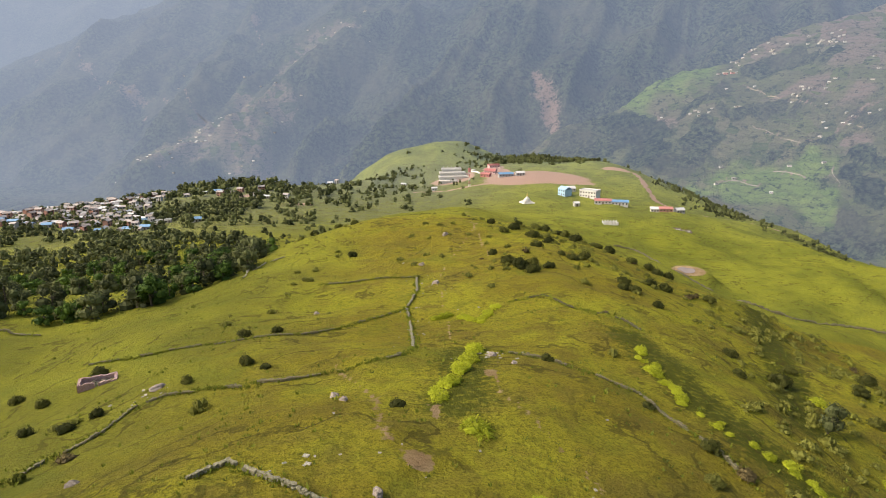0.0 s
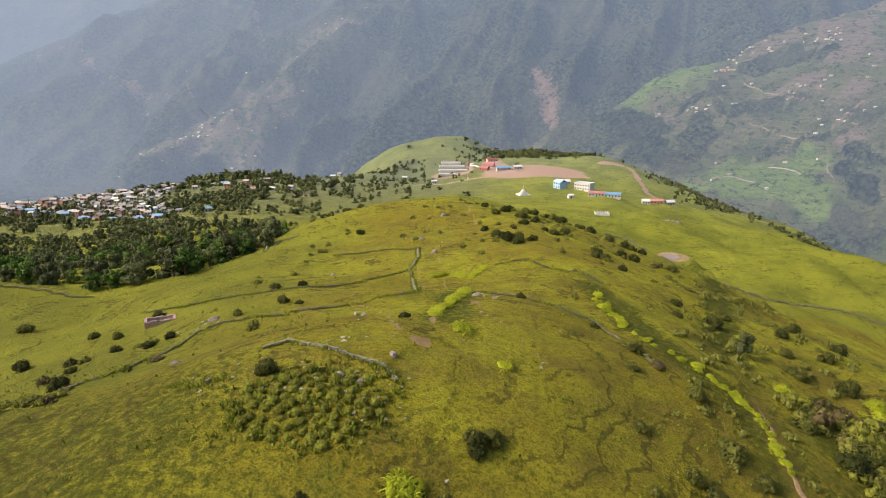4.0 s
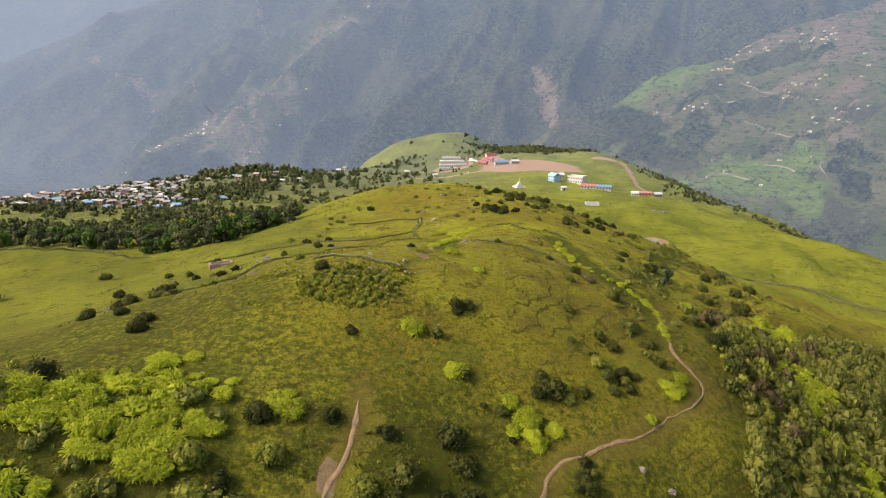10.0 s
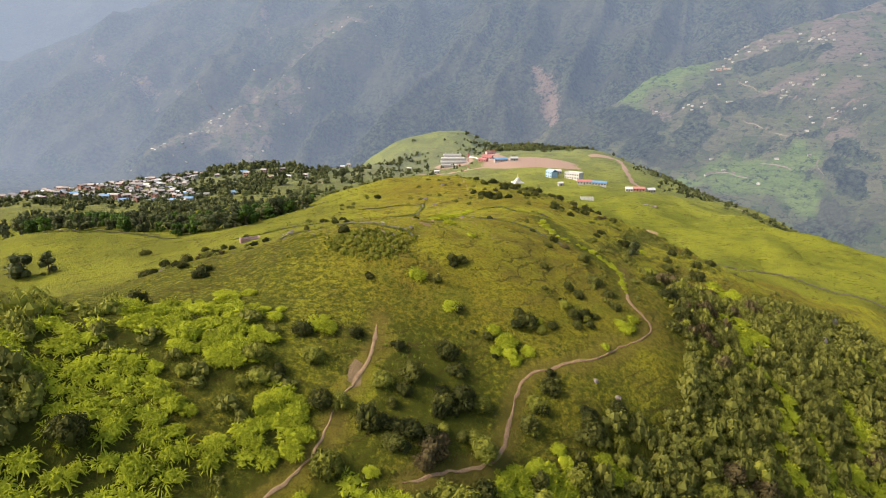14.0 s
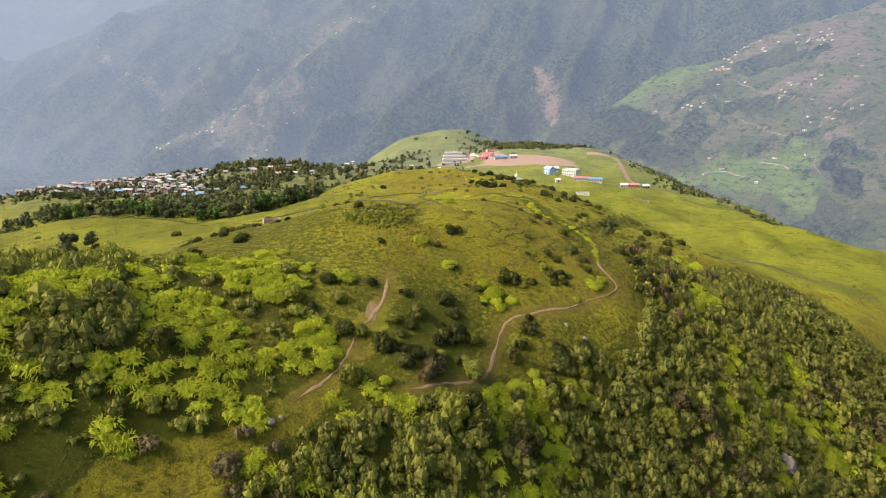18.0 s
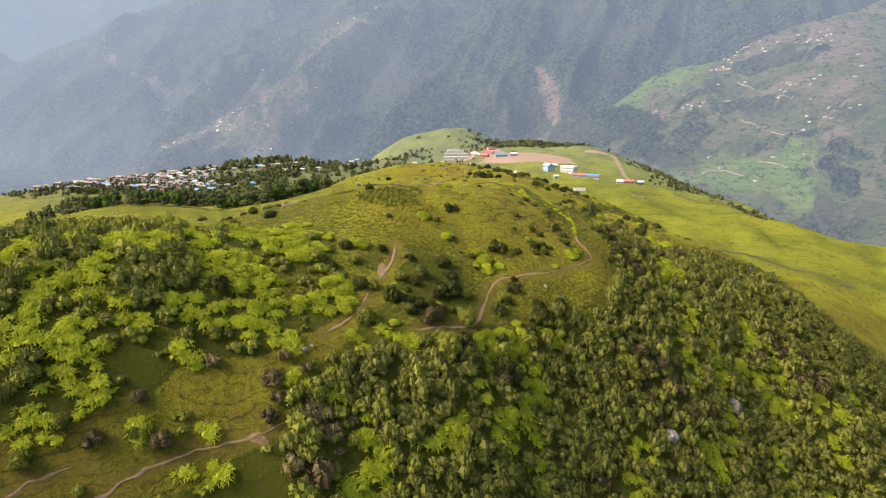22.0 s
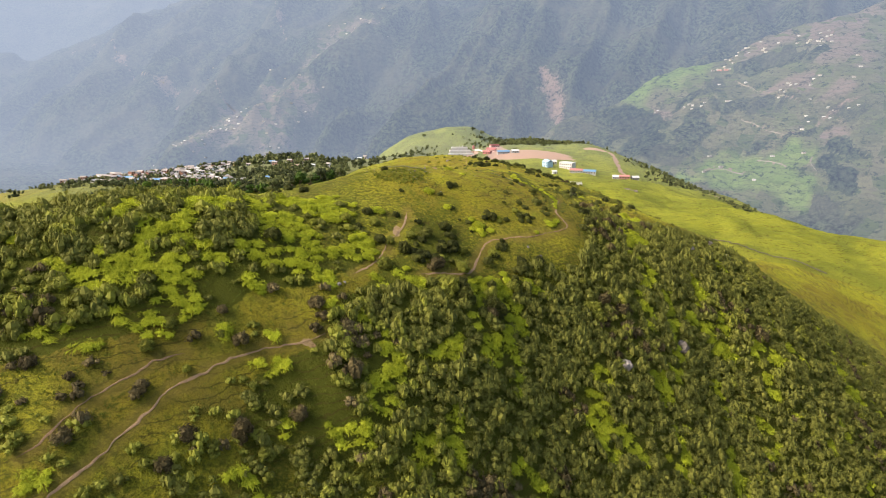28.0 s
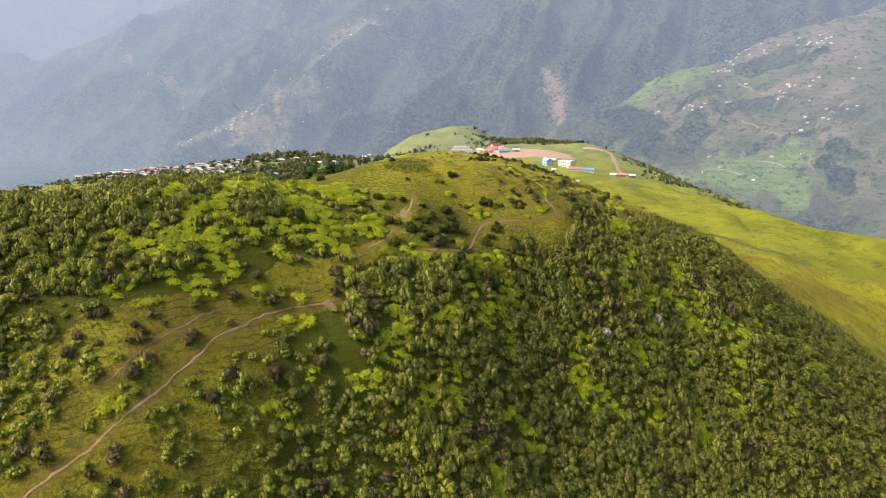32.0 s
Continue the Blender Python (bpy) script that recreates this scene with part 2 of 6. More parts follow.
def make_grass():
    m, _, links, bsdf = nodes_of("hill_grass")
    nt = m.node_tree
    at = place(nt)
    broad = noise_node(nt, 0.035, 4, at)
    patch = noise_node(nt, 0.22, 5, at)
    clump = noise_node(nt, 1.3, 6, at, 0.7)
    blade = noise_node(nt, 4.6, 5, at, 0.78)
    lush_shade, soil, meadow, verge = (attribute(nt, k) for k in ("lush_shade", "soil", "meadow", "verge"))
    c = blend(nt, remap(nt, broad, 0.38, 0.62), (0.352, 0.290, 0.028), (0.462, 0.436, 0.034))
    c = blend(nt, calc(nt, "MULTIPLY", remap(nt, patch, 0.47, 0.66), 0.5), c, (0.265, 0.200, 0.042))
    c = blend(nt, calc(nt, "MULTIPLY", remap(nt, clump, 0.44, 0.70), 0.62), c, (0.140, 0.148, 0.017))
    mottle = noise_node(nt, 0.085, 5, at, 0.65)
    c = blend(nt, remap(nt, mottle, 0.50, 0.64, 0.0, 0.55), c, (0.200, 0.150, 0.034))
    c = blend(nt, remap(nt, mottle, 0.46, 0.34, 0.0, 0.5), c, (0.190, 0.225, 0.026))
    # meadow: shading of its hollows put into broad dark and light patches
    c = blend(nt, calc(nt, "MULTIPLY", meadow, 0.8), c, blend(nt, remap(nt, calc(nt, "ADD", calc(nt, "MULTIPLY", broad, 0.75), calc(nt, "MULTIPLY", patch, 0.25)), 0.40, 0.60), (0.200, 0.236, 0.030), (0.335, 0.352, 0.040)))
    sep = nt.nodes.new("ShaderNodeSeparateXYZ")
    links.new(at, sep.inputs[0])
    # haze in the base colour: turf paler and cooler with distance
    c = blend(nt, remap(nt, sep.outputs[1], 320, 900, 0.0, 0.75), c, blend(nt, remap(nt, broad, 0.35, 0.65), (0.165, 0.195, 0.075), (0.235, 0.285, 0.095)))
    c = blend(nt, calc(nt, "MULTIPLY", attribute(nt, "scrub"), remap(nt, patch, 0.36, 0.58, 0.45, 1.0)), c, blend(nt, clump, (0.120, 0.138, 0.058), (0.310, 0.315, 0.130)))
    # dark green of weeds, and of shade painted onto the turf
    weeds = remap(nt, calc(nt, "ADD", calc(nt, "MULTIPLY", lush_shade, 0.55), clump), 0.62, 0.95)
    c = blend(nt, weeds, c, blend(nt, blade, (0.070, 0.080, 0.010), (0.170, 0.182, 0.018)))
    # narrow grazing tracks along the contours
    level = calc(nt, "ADD", calc(nt, "MULTIPLY", sep.outputs[2], 5.2), calc(nt, "MULTIPLY", patch, 16.0))
    track = calc(nt, "MULTIPLY", remap(nt, calc(nt, "SINE", level, 0.0), 0.80, 0.98), remap(nt, noise_node(nt, 0.09, 3, at), 0.44, 0.58))
    c = blend(nt, calc(nt, "MULTIPLY", track, 0.75), c, (0.110, 0.090, 0.018))
    c = blend(nt, remap(nt, blade, 0.46, 0.62, 0.0, 0.62), c, (0.105, 0.100, 0.014))
    c = blend(nt, calc(nt, "MULTIPLY", verge, 0.6), c, (0.27, 0.20, 0.045))
    earth = blend(nt, remap(nt, patch, 0.35, 0.65), (0.385, 0.250, 0.125), (0.530, 0.375, 0.215))
    earth = blend(nt, remap(nt, sep.outputs[1], 330, 480), earth, (0.50, 0.325, 0.235))
    edge = remap(nt, calc(nt, "ADD", soil, calc(nt, "MULTIPLY", calc(nt, "SUBTRACT", clump, 0.5), 1.5)), 0.40, 0.68)
    c = blend(nt, edge, c, earth)
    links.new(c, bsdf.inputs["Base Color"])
    bsdf.inputs["Roughness"].default_value = 0.9
    bsdf.inputs["Specular IOR Level"].default_value = 0.1
    bump_of(nt, calc(nt, "ADD", calc(nt, "MULTIPLY", clump, 2.2), calc(nt, "MULTIPLY", blade, 1.0)), 1.0, 0.8, bsdf)
    # haze over the farther turf, painted as a weak blue glow
    haze_veil = nt.nodes.new("ShaderNodeEmission")
    haze_veil.inputs["Color"].default_value = (*HAZE_GLOW, 1)
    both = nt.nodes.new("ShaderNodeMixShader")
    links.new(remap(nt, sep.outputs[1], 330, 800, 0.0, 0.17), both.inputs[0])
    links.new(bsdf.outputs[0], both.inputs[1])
    links.new(haze_veil.outputs[0], both.inputs[2])
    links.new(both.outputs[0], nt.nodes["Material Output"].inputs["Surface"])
    return m


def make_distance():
    """Backdrop beyond the valley: woods, fields and scars, with haze painted over them as glow."""
    m, nodes, links, bsdf = nodes_of("distance")
    nt = m.node_tree
    at = place(nt)
    crowns = noise_node(nt, 0.085, 8, at, 0.78)
    stand = noise_node(nt, 0.010, 5, at, 0.6)
    plot = nt.nodes.new("ShaderNodeTexVoronoi")
    plot.inputs["Scale"].default_value = 0.03
    links.new(at, plot.inputs["Vector"])
    tone = nt.nodes.new("ShaderNodeSeparateXYZ")
    links.new(plot.outputs["Color"], tone.inputs[0])
    wood, brown, scar, air = (attribute(nt, k) for k in ("wood", "brown", "scar", "air"))
    field = blend(nt, tone.outputs[0], (0.115, 0.150, 0.050), (0.205, 0.235, 0.085))
    field = blend(nt, attribute(nt, "lawn"), field, blend(nt, tone.outputs[0], (0.215, 0.320, 0.070), (0.290, 0.390, 0.095)))
    field = blend(nt, calc(nt, "MULTIPLY", brown, remap(nt, tone.outputs[1], 0.0, 0.55)), field, (0.340, 0.260, 0.185))
    sep = nt.nodes.new("ShaderNodeSeparateXYZ")
    links.new(at, sep.inputs[0])
    step = calc(nt, "SINE", calc(nt, "ADD", calc(nt, "MULTIPLY", sep.outputs[2], 0.55), calc(nt, "MULTIPLY", stand, 34.0)), 0.0)
    field = blend(nt, calc(nt, "MULTIPLY", remap(nt, step, 0.55, 0.95), 0.28), field, (0.080, 0.100, 0.040))
    ledge = calc(nt, "SINE", calc(nt, "ADD", calc(nt, "MULTIPLY", sep.outputs[2], 0.52), calc(nt, "MULTIPLY", stand, 22.0)), 0.0)
    field = blend(nt, calc(nt, "MULTIPLY", calc(nt, "MULTIPLY", remap(nt, ledge, 0.2, 0.95), brown), remap(nt, crowns, 0.40, 0.60, 0.1, 0.5)), field, (0.300, 0.260, 0.200))
    # hollows between crowns near black: shade put into the colour
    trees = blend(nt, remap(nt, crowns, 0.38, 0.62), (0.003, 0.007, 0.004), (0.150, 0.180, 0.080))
    trees = blend(nt, calc(nt, "MULTIPLY", remap(nt, stand, 0.46, 0.66), 0.6), trees, (0.150, 0.142, 0.085))
    field = blend(nt, calc(nt, "MULTIPLY", remap(nt, noise_node(nt, 0.16, 5, at, 0.7), 0.55, 0.63), 0.32), field, (0.060, 0.085, 0.034))
    # broad paler and darker masses paint lit and shaded relief onto the woods
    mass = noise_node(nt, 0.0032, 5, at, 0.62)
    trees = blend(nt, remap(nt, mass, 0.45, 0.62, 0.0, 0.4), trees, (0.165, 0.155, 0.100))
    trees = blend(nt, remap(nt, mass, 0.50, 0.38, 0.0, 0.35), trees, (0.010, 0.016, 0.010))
    field = blend(nt, calc(nt, "MULTIPLY", remap(nt, noise_node(nt, 0.05, 6, at, 0.75), 0.52, 0.62), 0.75), field, (0.030, 0.045, 0.018))
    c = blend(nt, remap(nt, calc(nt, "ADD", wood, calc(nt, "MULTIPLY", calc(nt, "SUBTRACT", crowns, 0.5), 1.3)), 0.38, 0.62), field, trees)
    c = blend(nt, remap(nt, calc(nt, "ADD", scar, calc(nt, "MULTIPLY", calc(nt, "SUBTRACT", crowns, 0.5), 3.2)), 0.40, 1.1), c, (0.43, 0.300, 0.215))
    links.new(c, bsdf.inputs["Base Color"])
    bsdf.inputs["Roughness"].default_value = 1.0
    bsdf.inputs["Specular IOR Level"].default_value = 0.0
    bump_of(nt, crowns, 1.0, 30.0, bsdf)
    # painted haze: a glow that covers more of the surface with distance
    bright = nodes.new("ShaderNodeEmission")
    links.new(blend(nt, attribute(nt, "glare"), HAZE_GLOW, HAZE_GLOW_SUNNY), bright.inputs["Color"])
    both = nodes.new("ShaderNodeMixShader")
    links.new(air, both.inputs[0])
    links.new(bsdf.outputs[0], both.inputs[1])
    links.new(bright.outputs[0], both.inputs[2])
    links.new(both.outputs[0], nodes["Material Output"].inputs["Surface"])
    return m


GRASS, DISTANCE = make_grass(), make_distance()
STONE = surface("field_stone", (0.120, 0.108, 0.056), (0.36, 0.320, 0.215), 1.5, stain=(0.09, 0.10, 0.03), stained=0.75)
PALE_STONE = surface("pale_stone", (0.24, 0.215, 0.15), (0.50, 0.46, 0.37), 1.5, stain=(0.20, 0.19, 0.09), stained=0.5)
MOSS_STONE = surface("mossy_stone", (0.072, 0.064, 0.030), (0.200, 0.172, 0.092), 1.5, stain=(0.06, 0.07, 0.012), stained=0.9)
ROCK = surface("grey_rock", (0.13, 0.105, 0.080), (0.34, 0.28, 0.23), 0.8, stain=(0.16, 0.10, 0.07), stained=0.6)
PLASTER_PINK = surface("pink_plaster", (0.27, 0.14, 0.12), (0.62, 0.47, 0.44), 2.5, stain=(0.24, 0.09, 0.07), stained=0.8)
WHITE_WALL = surface("white_wall", (0.46, 0.44, 0.40), (0.66, 0.64, 0.60), 0.8, stained=0.2)
TAN_WALL = surface("tan_wall", (0.38, 0.33, 0.28), (0.54, 0.49, 0.43), 0.8)
GREY_WALL = surface("grey_wall", (0.34, 0.33, 0.31), (0.52, 0.50, 0.47), 0.8)
BRICK_WALL = surface("brick_wall", (0.30, 0.14, 0.10), (0.44, 0.24, 0.18), 0.8)
CONCRETE = surface("concrete", (0.42, 0.40, 0.36), (0.66, 0.63, 0.58), 0.7)
RED_PAINT = surface("red_paint", (0.38, 0.12, 0.11), (0.52, 0.22, 0.20), 0.8, 0.6, stained=0.2)
PINK_WALL = surface("pink_wall", (0.58, 0.33, 0.32), (0.70, 0.46, 0.44), 0.8, stained=0.2)
BLUE_ROOF = surface("blue_tin", (0.10, 0.22, 0.38), (0.20, 0.36, 0.54), 0.5, 0.5, stained=0.2)
PALE_BLUE_ROOF = surface("pale_blue_tin", (0.28, 0.46, 0.60), (0.42, 0.58, 0.70), 0.5, 0.5, stained=0.2)
RED_ROOF = surface("red_tin", (0.34, 0.11, 0.10), (0.50, 0.22, 0.19), 0.5, 0.5, stained=0.25)
GREY_ROOF = surface("grey_tin", (0.25, 0.24, 0.23), (0.42, 0.41, 0.39), 0.5, 0.45, stain=(0.28, 0.18, 0.12), stained=0.4)
RUST_ROOF = surface("rusty_tin", (0.28, 0.235, 0.21), (0.46, 0.40, 0.36), 0.6, 0.6, stain=(0.28, 0.13, 0.07), stained=0.6)
WHITE_ROOF = surface("white_tin", (0.50, 0.49, 0.47), (0.70, 0.69, 0.67), 0.5, 0.5, stained=0.15)
DARK_WOOD = surface("dark_wood", (0.05, 0.035, 0.025), (0.12, 0.085, 0.06), 2.0, 0.7)
BARK = surface("bark", (0.06, 0.045, 0.03), (0.16, 0.12, 0.09), 3.0, 0.9)
EARTH = surface("trodden_earth", (0.170, 0.098, 0.044), (0.37, 0.235, 0.120), 0.9, 0.95, 0.6, stain=(0.14, 0.075, 0.04), stained=0.6)
# road earth with the greying of haze put into its base colour
HAZED_EARTH = surface("hazed_road_earth", (0.22, 0.21, 0.19), (0.33, 0.31, 0.28), 0.02, 0.95, 0.0, stain=(0.30, 0.30, 0.26), stained=0.5)
GOLD = surface("gilded_metal", (0.60, 0.40, 0.10), (0.75, 0.55, 0.20), 1.0, 0.35, metal=0.8, stained=0.1)
MUD_WATER = surface("muddy_water", (0.22, 0.17, 0.145), (0.31, 0.25, 0.22), 0.25, 0.45, 0.05, stained=0.15)
LEAF_DARK = foliage("dark_leaves", (0.040, 0.045, 0.012), (0.200, 0.198, 0.040), 0.28, 0.25)
LEAF_OLIVE = foliage("olive_leaves", (0.075, 0.080, 0.014), (0.290, 0.292, 0.046), 0.3, 0.25)
LEAF_LIME = foliage("lime_fronds", (0.150, 0.178, 0.012), (0.480, 0.515, 0.040), 0.5, 0.4)
LEAF_RUSSET = foliage("russet_leaves", (0.062, 0.048, 0.020), (0.190, 0.145, 0.062))
LEAF_TREE = foliage("tree_leaves", (0.030, 0.037, 0.016), (0.150, 0.162, 0.060))
LEAF_BRIGHT = foliage("bright_tree_leaves", (0.035, 0.068, 0.012), (0.105, 0.165, 0.028))
WEED = foliage("weed_leaves", (0.060, 0.076, 0.010), (0.215, 0.245, 0.030))
GLASS = surface("dark_glass", (0.03, 0.035, 0.04), (0.06, 0.07, 0.08), 1.0, 0.15, 0.0, stained=0.0)

# ---- ground sheet ----
def spaced(start, stop, step):
    """Rows whose spacing follows step(y)."""
    out = [start]
    while out[-1] < stop:
        out.append(out[-1] + step(out[-1]))
    return np.array(out)


ROWS = spaced(-420.0, 4350.0, lambda v: 6.0 if v < -150 else 2.0 if v < -95 else 0.62 if v < 60 else 0.62 * (1 + (v - 60) / 90))
COLS = np.linspace(-1, 1, 450)
COLS = 0.55 * COLS + 0.45 * COLS ** 3

# bare earth: lines of (x, y) and their half-width
TRAILS = []


def trail(half, *line):
    TRAILS.append((half, line))


trail(0.45, (-66, -90), (-60, -81), (-54, -74), (-51, -69), (-48.6, -65.6), (-46.6, -61.3), (-44, -56.6), (-41.7, -52.5), (-36.4, -46.9), (-31.2, -41.9), (-23.2, -37.9), (-19.1, -35.1))
trail(0.4, (-56.7, -67.1), (-55, -64.5), (-53.4, -61.6), (-51.8, -58.2), (-48.6, -54.3), (-45.1, -50), (-40.9, -46.8))
trail(0.5, (-17, -21), (-12.8, -15.1), (-10.8, -10.6), (-10.2, -6.8), (-8.9, -3.1), (-7.9, 0), (-7, 4.3), (-7, 8.5))
trail(0.55, (-3, -15), (6.6, -9.5), (9.2, -5.2), (10.5, -0.1), (12.4, 4), (13.7, 5.7), (18.5, 7.6), (23, 10.3), (28.5, 14.2), (33.4, 17.7), (35.5, 21.5), (35.2, 23.1), (33, 25.2), (33.6, 30.2), (37.1, 42.6))
trail(0.34, (13, 132), (13, 143), (13, 156), (12, 173), (14, 241))
trail(0.24, (-11.0, 62.6), (-8.0, 56.2), (-5.5, 50.9), (-4.4, 43.8), (-3.7, 39.3))
trail(0.2, (2.7, 76.3), (2.3, 88.1), (2.1, 99.9), (1.3, 112.7), (3.4, 130.0), (8.3, 150.4), (13.7, 173.4))
trail(0.24, (-1, 37), (-4, 41), (-5, 50), (-8, 56), (-10, 60))
trail(0.2, (7, 62), (6, 52), (9, 44), (12, 36))
trail(2.2, (-14, 560), (14, 548), (44, 556), (78, 556), (128, 566))
trail(2.8, (204, 600), (204, 584), (198, 546), (193, 513), (199, 502))
trail(1.6, (225, 486), (262, 494), (292, 490), (305, 478))
# patches of bare earth: x, y, half-sizes
BARE = ((-1, 37, 1.3, 1.1), (-22.5, -38, 1.6, 0.5), (-30.5, -52, 1.2, 0.5), (-9, -2.5, 0.9, 2.2), (0, 46, 0.4, 2.0), (6, 57, 0.5, 1.8),
        (128, 287, 8, 9), (100, 566, 50, 34), (124, 545, 26, 14), (23, 606, 22, 30), (66, 600, 14, 30), (-152, 520, 14, 12), (-100, 470, 10, 5),
        (186, 604, 15, 8), (66, 634, 12, 14), (-255, 440, 26, 14))


def inside(x, y, poly):
    """1 inside a polygon."""
    odd = np.zeros(len(x), bool)
    px, py = poly[-1]
    for qx, qy in poly:
        cross = ((qy > y) != (py > y)) & (x < (px - qx) * (y - qy) / (py - qy + 1e-12) + qx)
        odd ^= cross
        px, py = qx, qy
    return odd


def oval(x, y, cx, cy, rx, ry, soft=0.5):
    d = np.hypot((x - cx) / rx, (y - cy) / ry)
    return 1 - smooth_step(1 - soft, 1 + soft, d)


SHELF = ((112, 330), (122, 262), (150, 236), (215, 218), (260, 190), (300, 300), (330, 450), (260, 600), (190, 680), (120, 610), (70, 470), (80, 380))
THICKET = ((42, 46), (42, 30), (39, 14), (31, 5), (22, 1), (12, -8), (4, -14), (-6, -16), (-19, -31), (-20, -38), (-12, -47), (-4, -64), (15, -62), (50, -48), (140, -22), (190, 50), (190, 100), (150, 112), (120, 84), (95, 62), (66, 50))
STRIP = ((-80, -76), (-63, -56), (-49, -47), (-40, -40.5), (-35, -33.5), (-28, -29.5), (-19.5, -24), (-14.7, -14), (-10, -3), (-6, 10), (-4, 4), (-8, -9), (-11.6, -18), (-16, -24), (-20, -32), (-22, -39), (-30, -45), (-31, -54), (-27, -68), (-34, -100), (-84, -100))
LOBE = ((-140, -40), (-125, -15), (-75, 2), (-48, 4), (-40, -8), (-36, -20), (-44, -36), (-56, -50), (-80, -56), (-130, -62))


def ground_masks(x, y, far):
    """What grows or lies where on the sheet; the undergrowth mask also carries painted shade."""
    soil, lush_shade, meadow, verge = (np.zeros(len(x)) for _ in range(4))
    i = np.where((y < 720) & ((np.abs(x) < 340) | (y < 0)))[0]
    u, v = x[i], y[i]
    wobble = 0.5 * lumps(u / 2.2, v / 2.2, 81) + 0.9 * lumps(u / 7, v / 7, 83) * smooth_step(150, 300, v)
    s = np.zeros(len(i))
    w = np.zeros(len(i))
    for half, line in TRAILS:
        ragged = half * (1 + 0.45 * lumps(u / 5 + half, v / 5, 85))
        beside = (line_distance(u, v, line) + 0.25 * wobble) / ragged
        if half > 1 or half < 0.35:
            s = np.maximum(s, (1 if half > 1 else 0.6) * (1 - smooth_step(0.5, 1.5 if half > 1 else 2.6, beside)))
        else:
            w = np.maximum(w, 1 - smooth_step(0.8, 4.0, beside))
    verge[i] = w
    for cx, cy, rx, ry in BARE:
        s = np.maximum(s, oval(u + 0.4 * wobble, v, cx, cy, rx, ry, 0.3))
    soil[i] = s
    thick = np.zeros(len(i))
    for k in range(8):
        a = u + 4.5 * math.cos(0.785 * k) + 5 * lumps(u / 9, v / 9, 87), v + 4.5 * math.sin(0.785 * k) + 5 * lumps(u / 9, v / 9, 89)
        thick += (inside(*a, THICKET) | inside(*a, LOBE)) / 8
    # weedy patches, and turf darkened as shade beneath the thickets
    lush_shade[i] = np.maximum(1.0 * thick, 0.25 * oval(u, v, -10, 26, 8, 6) + 0.12 * oval(u, v, 2, 19, 14, 10) + 0.4 * oval(u, v, -4, -3, 22, 14) + 0.35 * oval(u, v, -35, -66, 30, 18) + 0.3 * oval(u, v, 10, 4, 28, 18, 0.9))
    lush_shade[i] = np.maximum(lush_shade[i], smooth_step(34, -2, v) * (0.80 + 0.25 * fractal(u / 14, v / 14, 3, 99)) * (v > -600))
    # left front: shade put into the mask as darker turf
    lush_shade[i] = np.maximum(lush_shade[i], 0.62 * smooth_step(-2, -24, u) * smooth_step(50, 26, v) * (v > -600))
    lush_shade[i] = np.maximum(lush_shade[i], (0.68 + 0.25 * fractal(u / 9, v / 9, 3, 98)) * smooth_step(-24, -50, v) * (v > -600))
    # dark bands along fern rows and flank: plant shade put into the mask
    for line in (((4.2, 67), (2, 48)), ((26.5, 76), (28.4, 58), (29.5, 50), (34.5, 42), (35, 37), (33, 28)), ((42, 60), (60, 100), (85, 150))):
        lush_shade[i] = np.maximum(lush_shade[i], 0.75 * (1 - smooth_step(1.0, 6.0, line_distance(u, v, line) + 1.5 * wobble)))
    lush_shade[i] *= 1 - (0.75 - 0.25 * smooth_step(-45, -65, v)) * inside(u + 1.5 * lumps(u / 4, v / 4, 88), v, STRIP)
    meadow[i] = np.where(inside(u, v, SHELF), 1.0, 0.8 * smooth_step(-8, -40, u) * smooth_step(16, 50, v))
    meadow[(y > 200) & ~far & (x > -60)] = np.maximum(meadow, 0.85)[(y > 200) & ~far & (x > -60)]
    meadow[(y > 650) & ~far] = 1.0
    scrub = oval(x, y, -70, 500, 110, 110, 0.4) + 0.8 * oval(x, y, -230, 400, 170, 90, 0.4) + 0.7 * oval(x, y, -40, 640, 120, 60, 0.4) + 0.8 * oval(x, y, -320, 520, 160, 90, 0.4)
    return soil, lush_shade, meadow, verge, np.clip(scrub, 0, 0.9)


# roads and paths across the valley: half-width and line
FAR_ROADS = ((3.0, ((804, 1598), (830, 1547), (884, 1465), (905, 1432))), (2.6, ((759, 1446), (778, 1405), (807, 1360), (843, 1334))), (4.0, ((900, 1350), (934, 1368), (987, 1381), (1019, 1383))), (2.6, ((934, 1368), (955, 1330))),
             (3.0, ((616, 1298), (650, 1307), (681, 1292), (703, 1274))), (2.4, ((746, 1303), (791, 1274), (792, 1255))), (2.4, ((847, 1262), (829, 1240), (838, 1212))), (2.5, ((1096, 1665), (1070, 1640), (1050, 1620))),
             (3.5, ((-1713, 2807), (-1573, 2781), (-1330, 2526), (-1148, 2323), (-1077, 2315), (-961, 2300), (-773, 2059))), (2.5, ((-786, 2043), (-666, 2064), (-566, 1973), (-512, 2060))), (2, ((-709, 2627), (-616, 2412))))


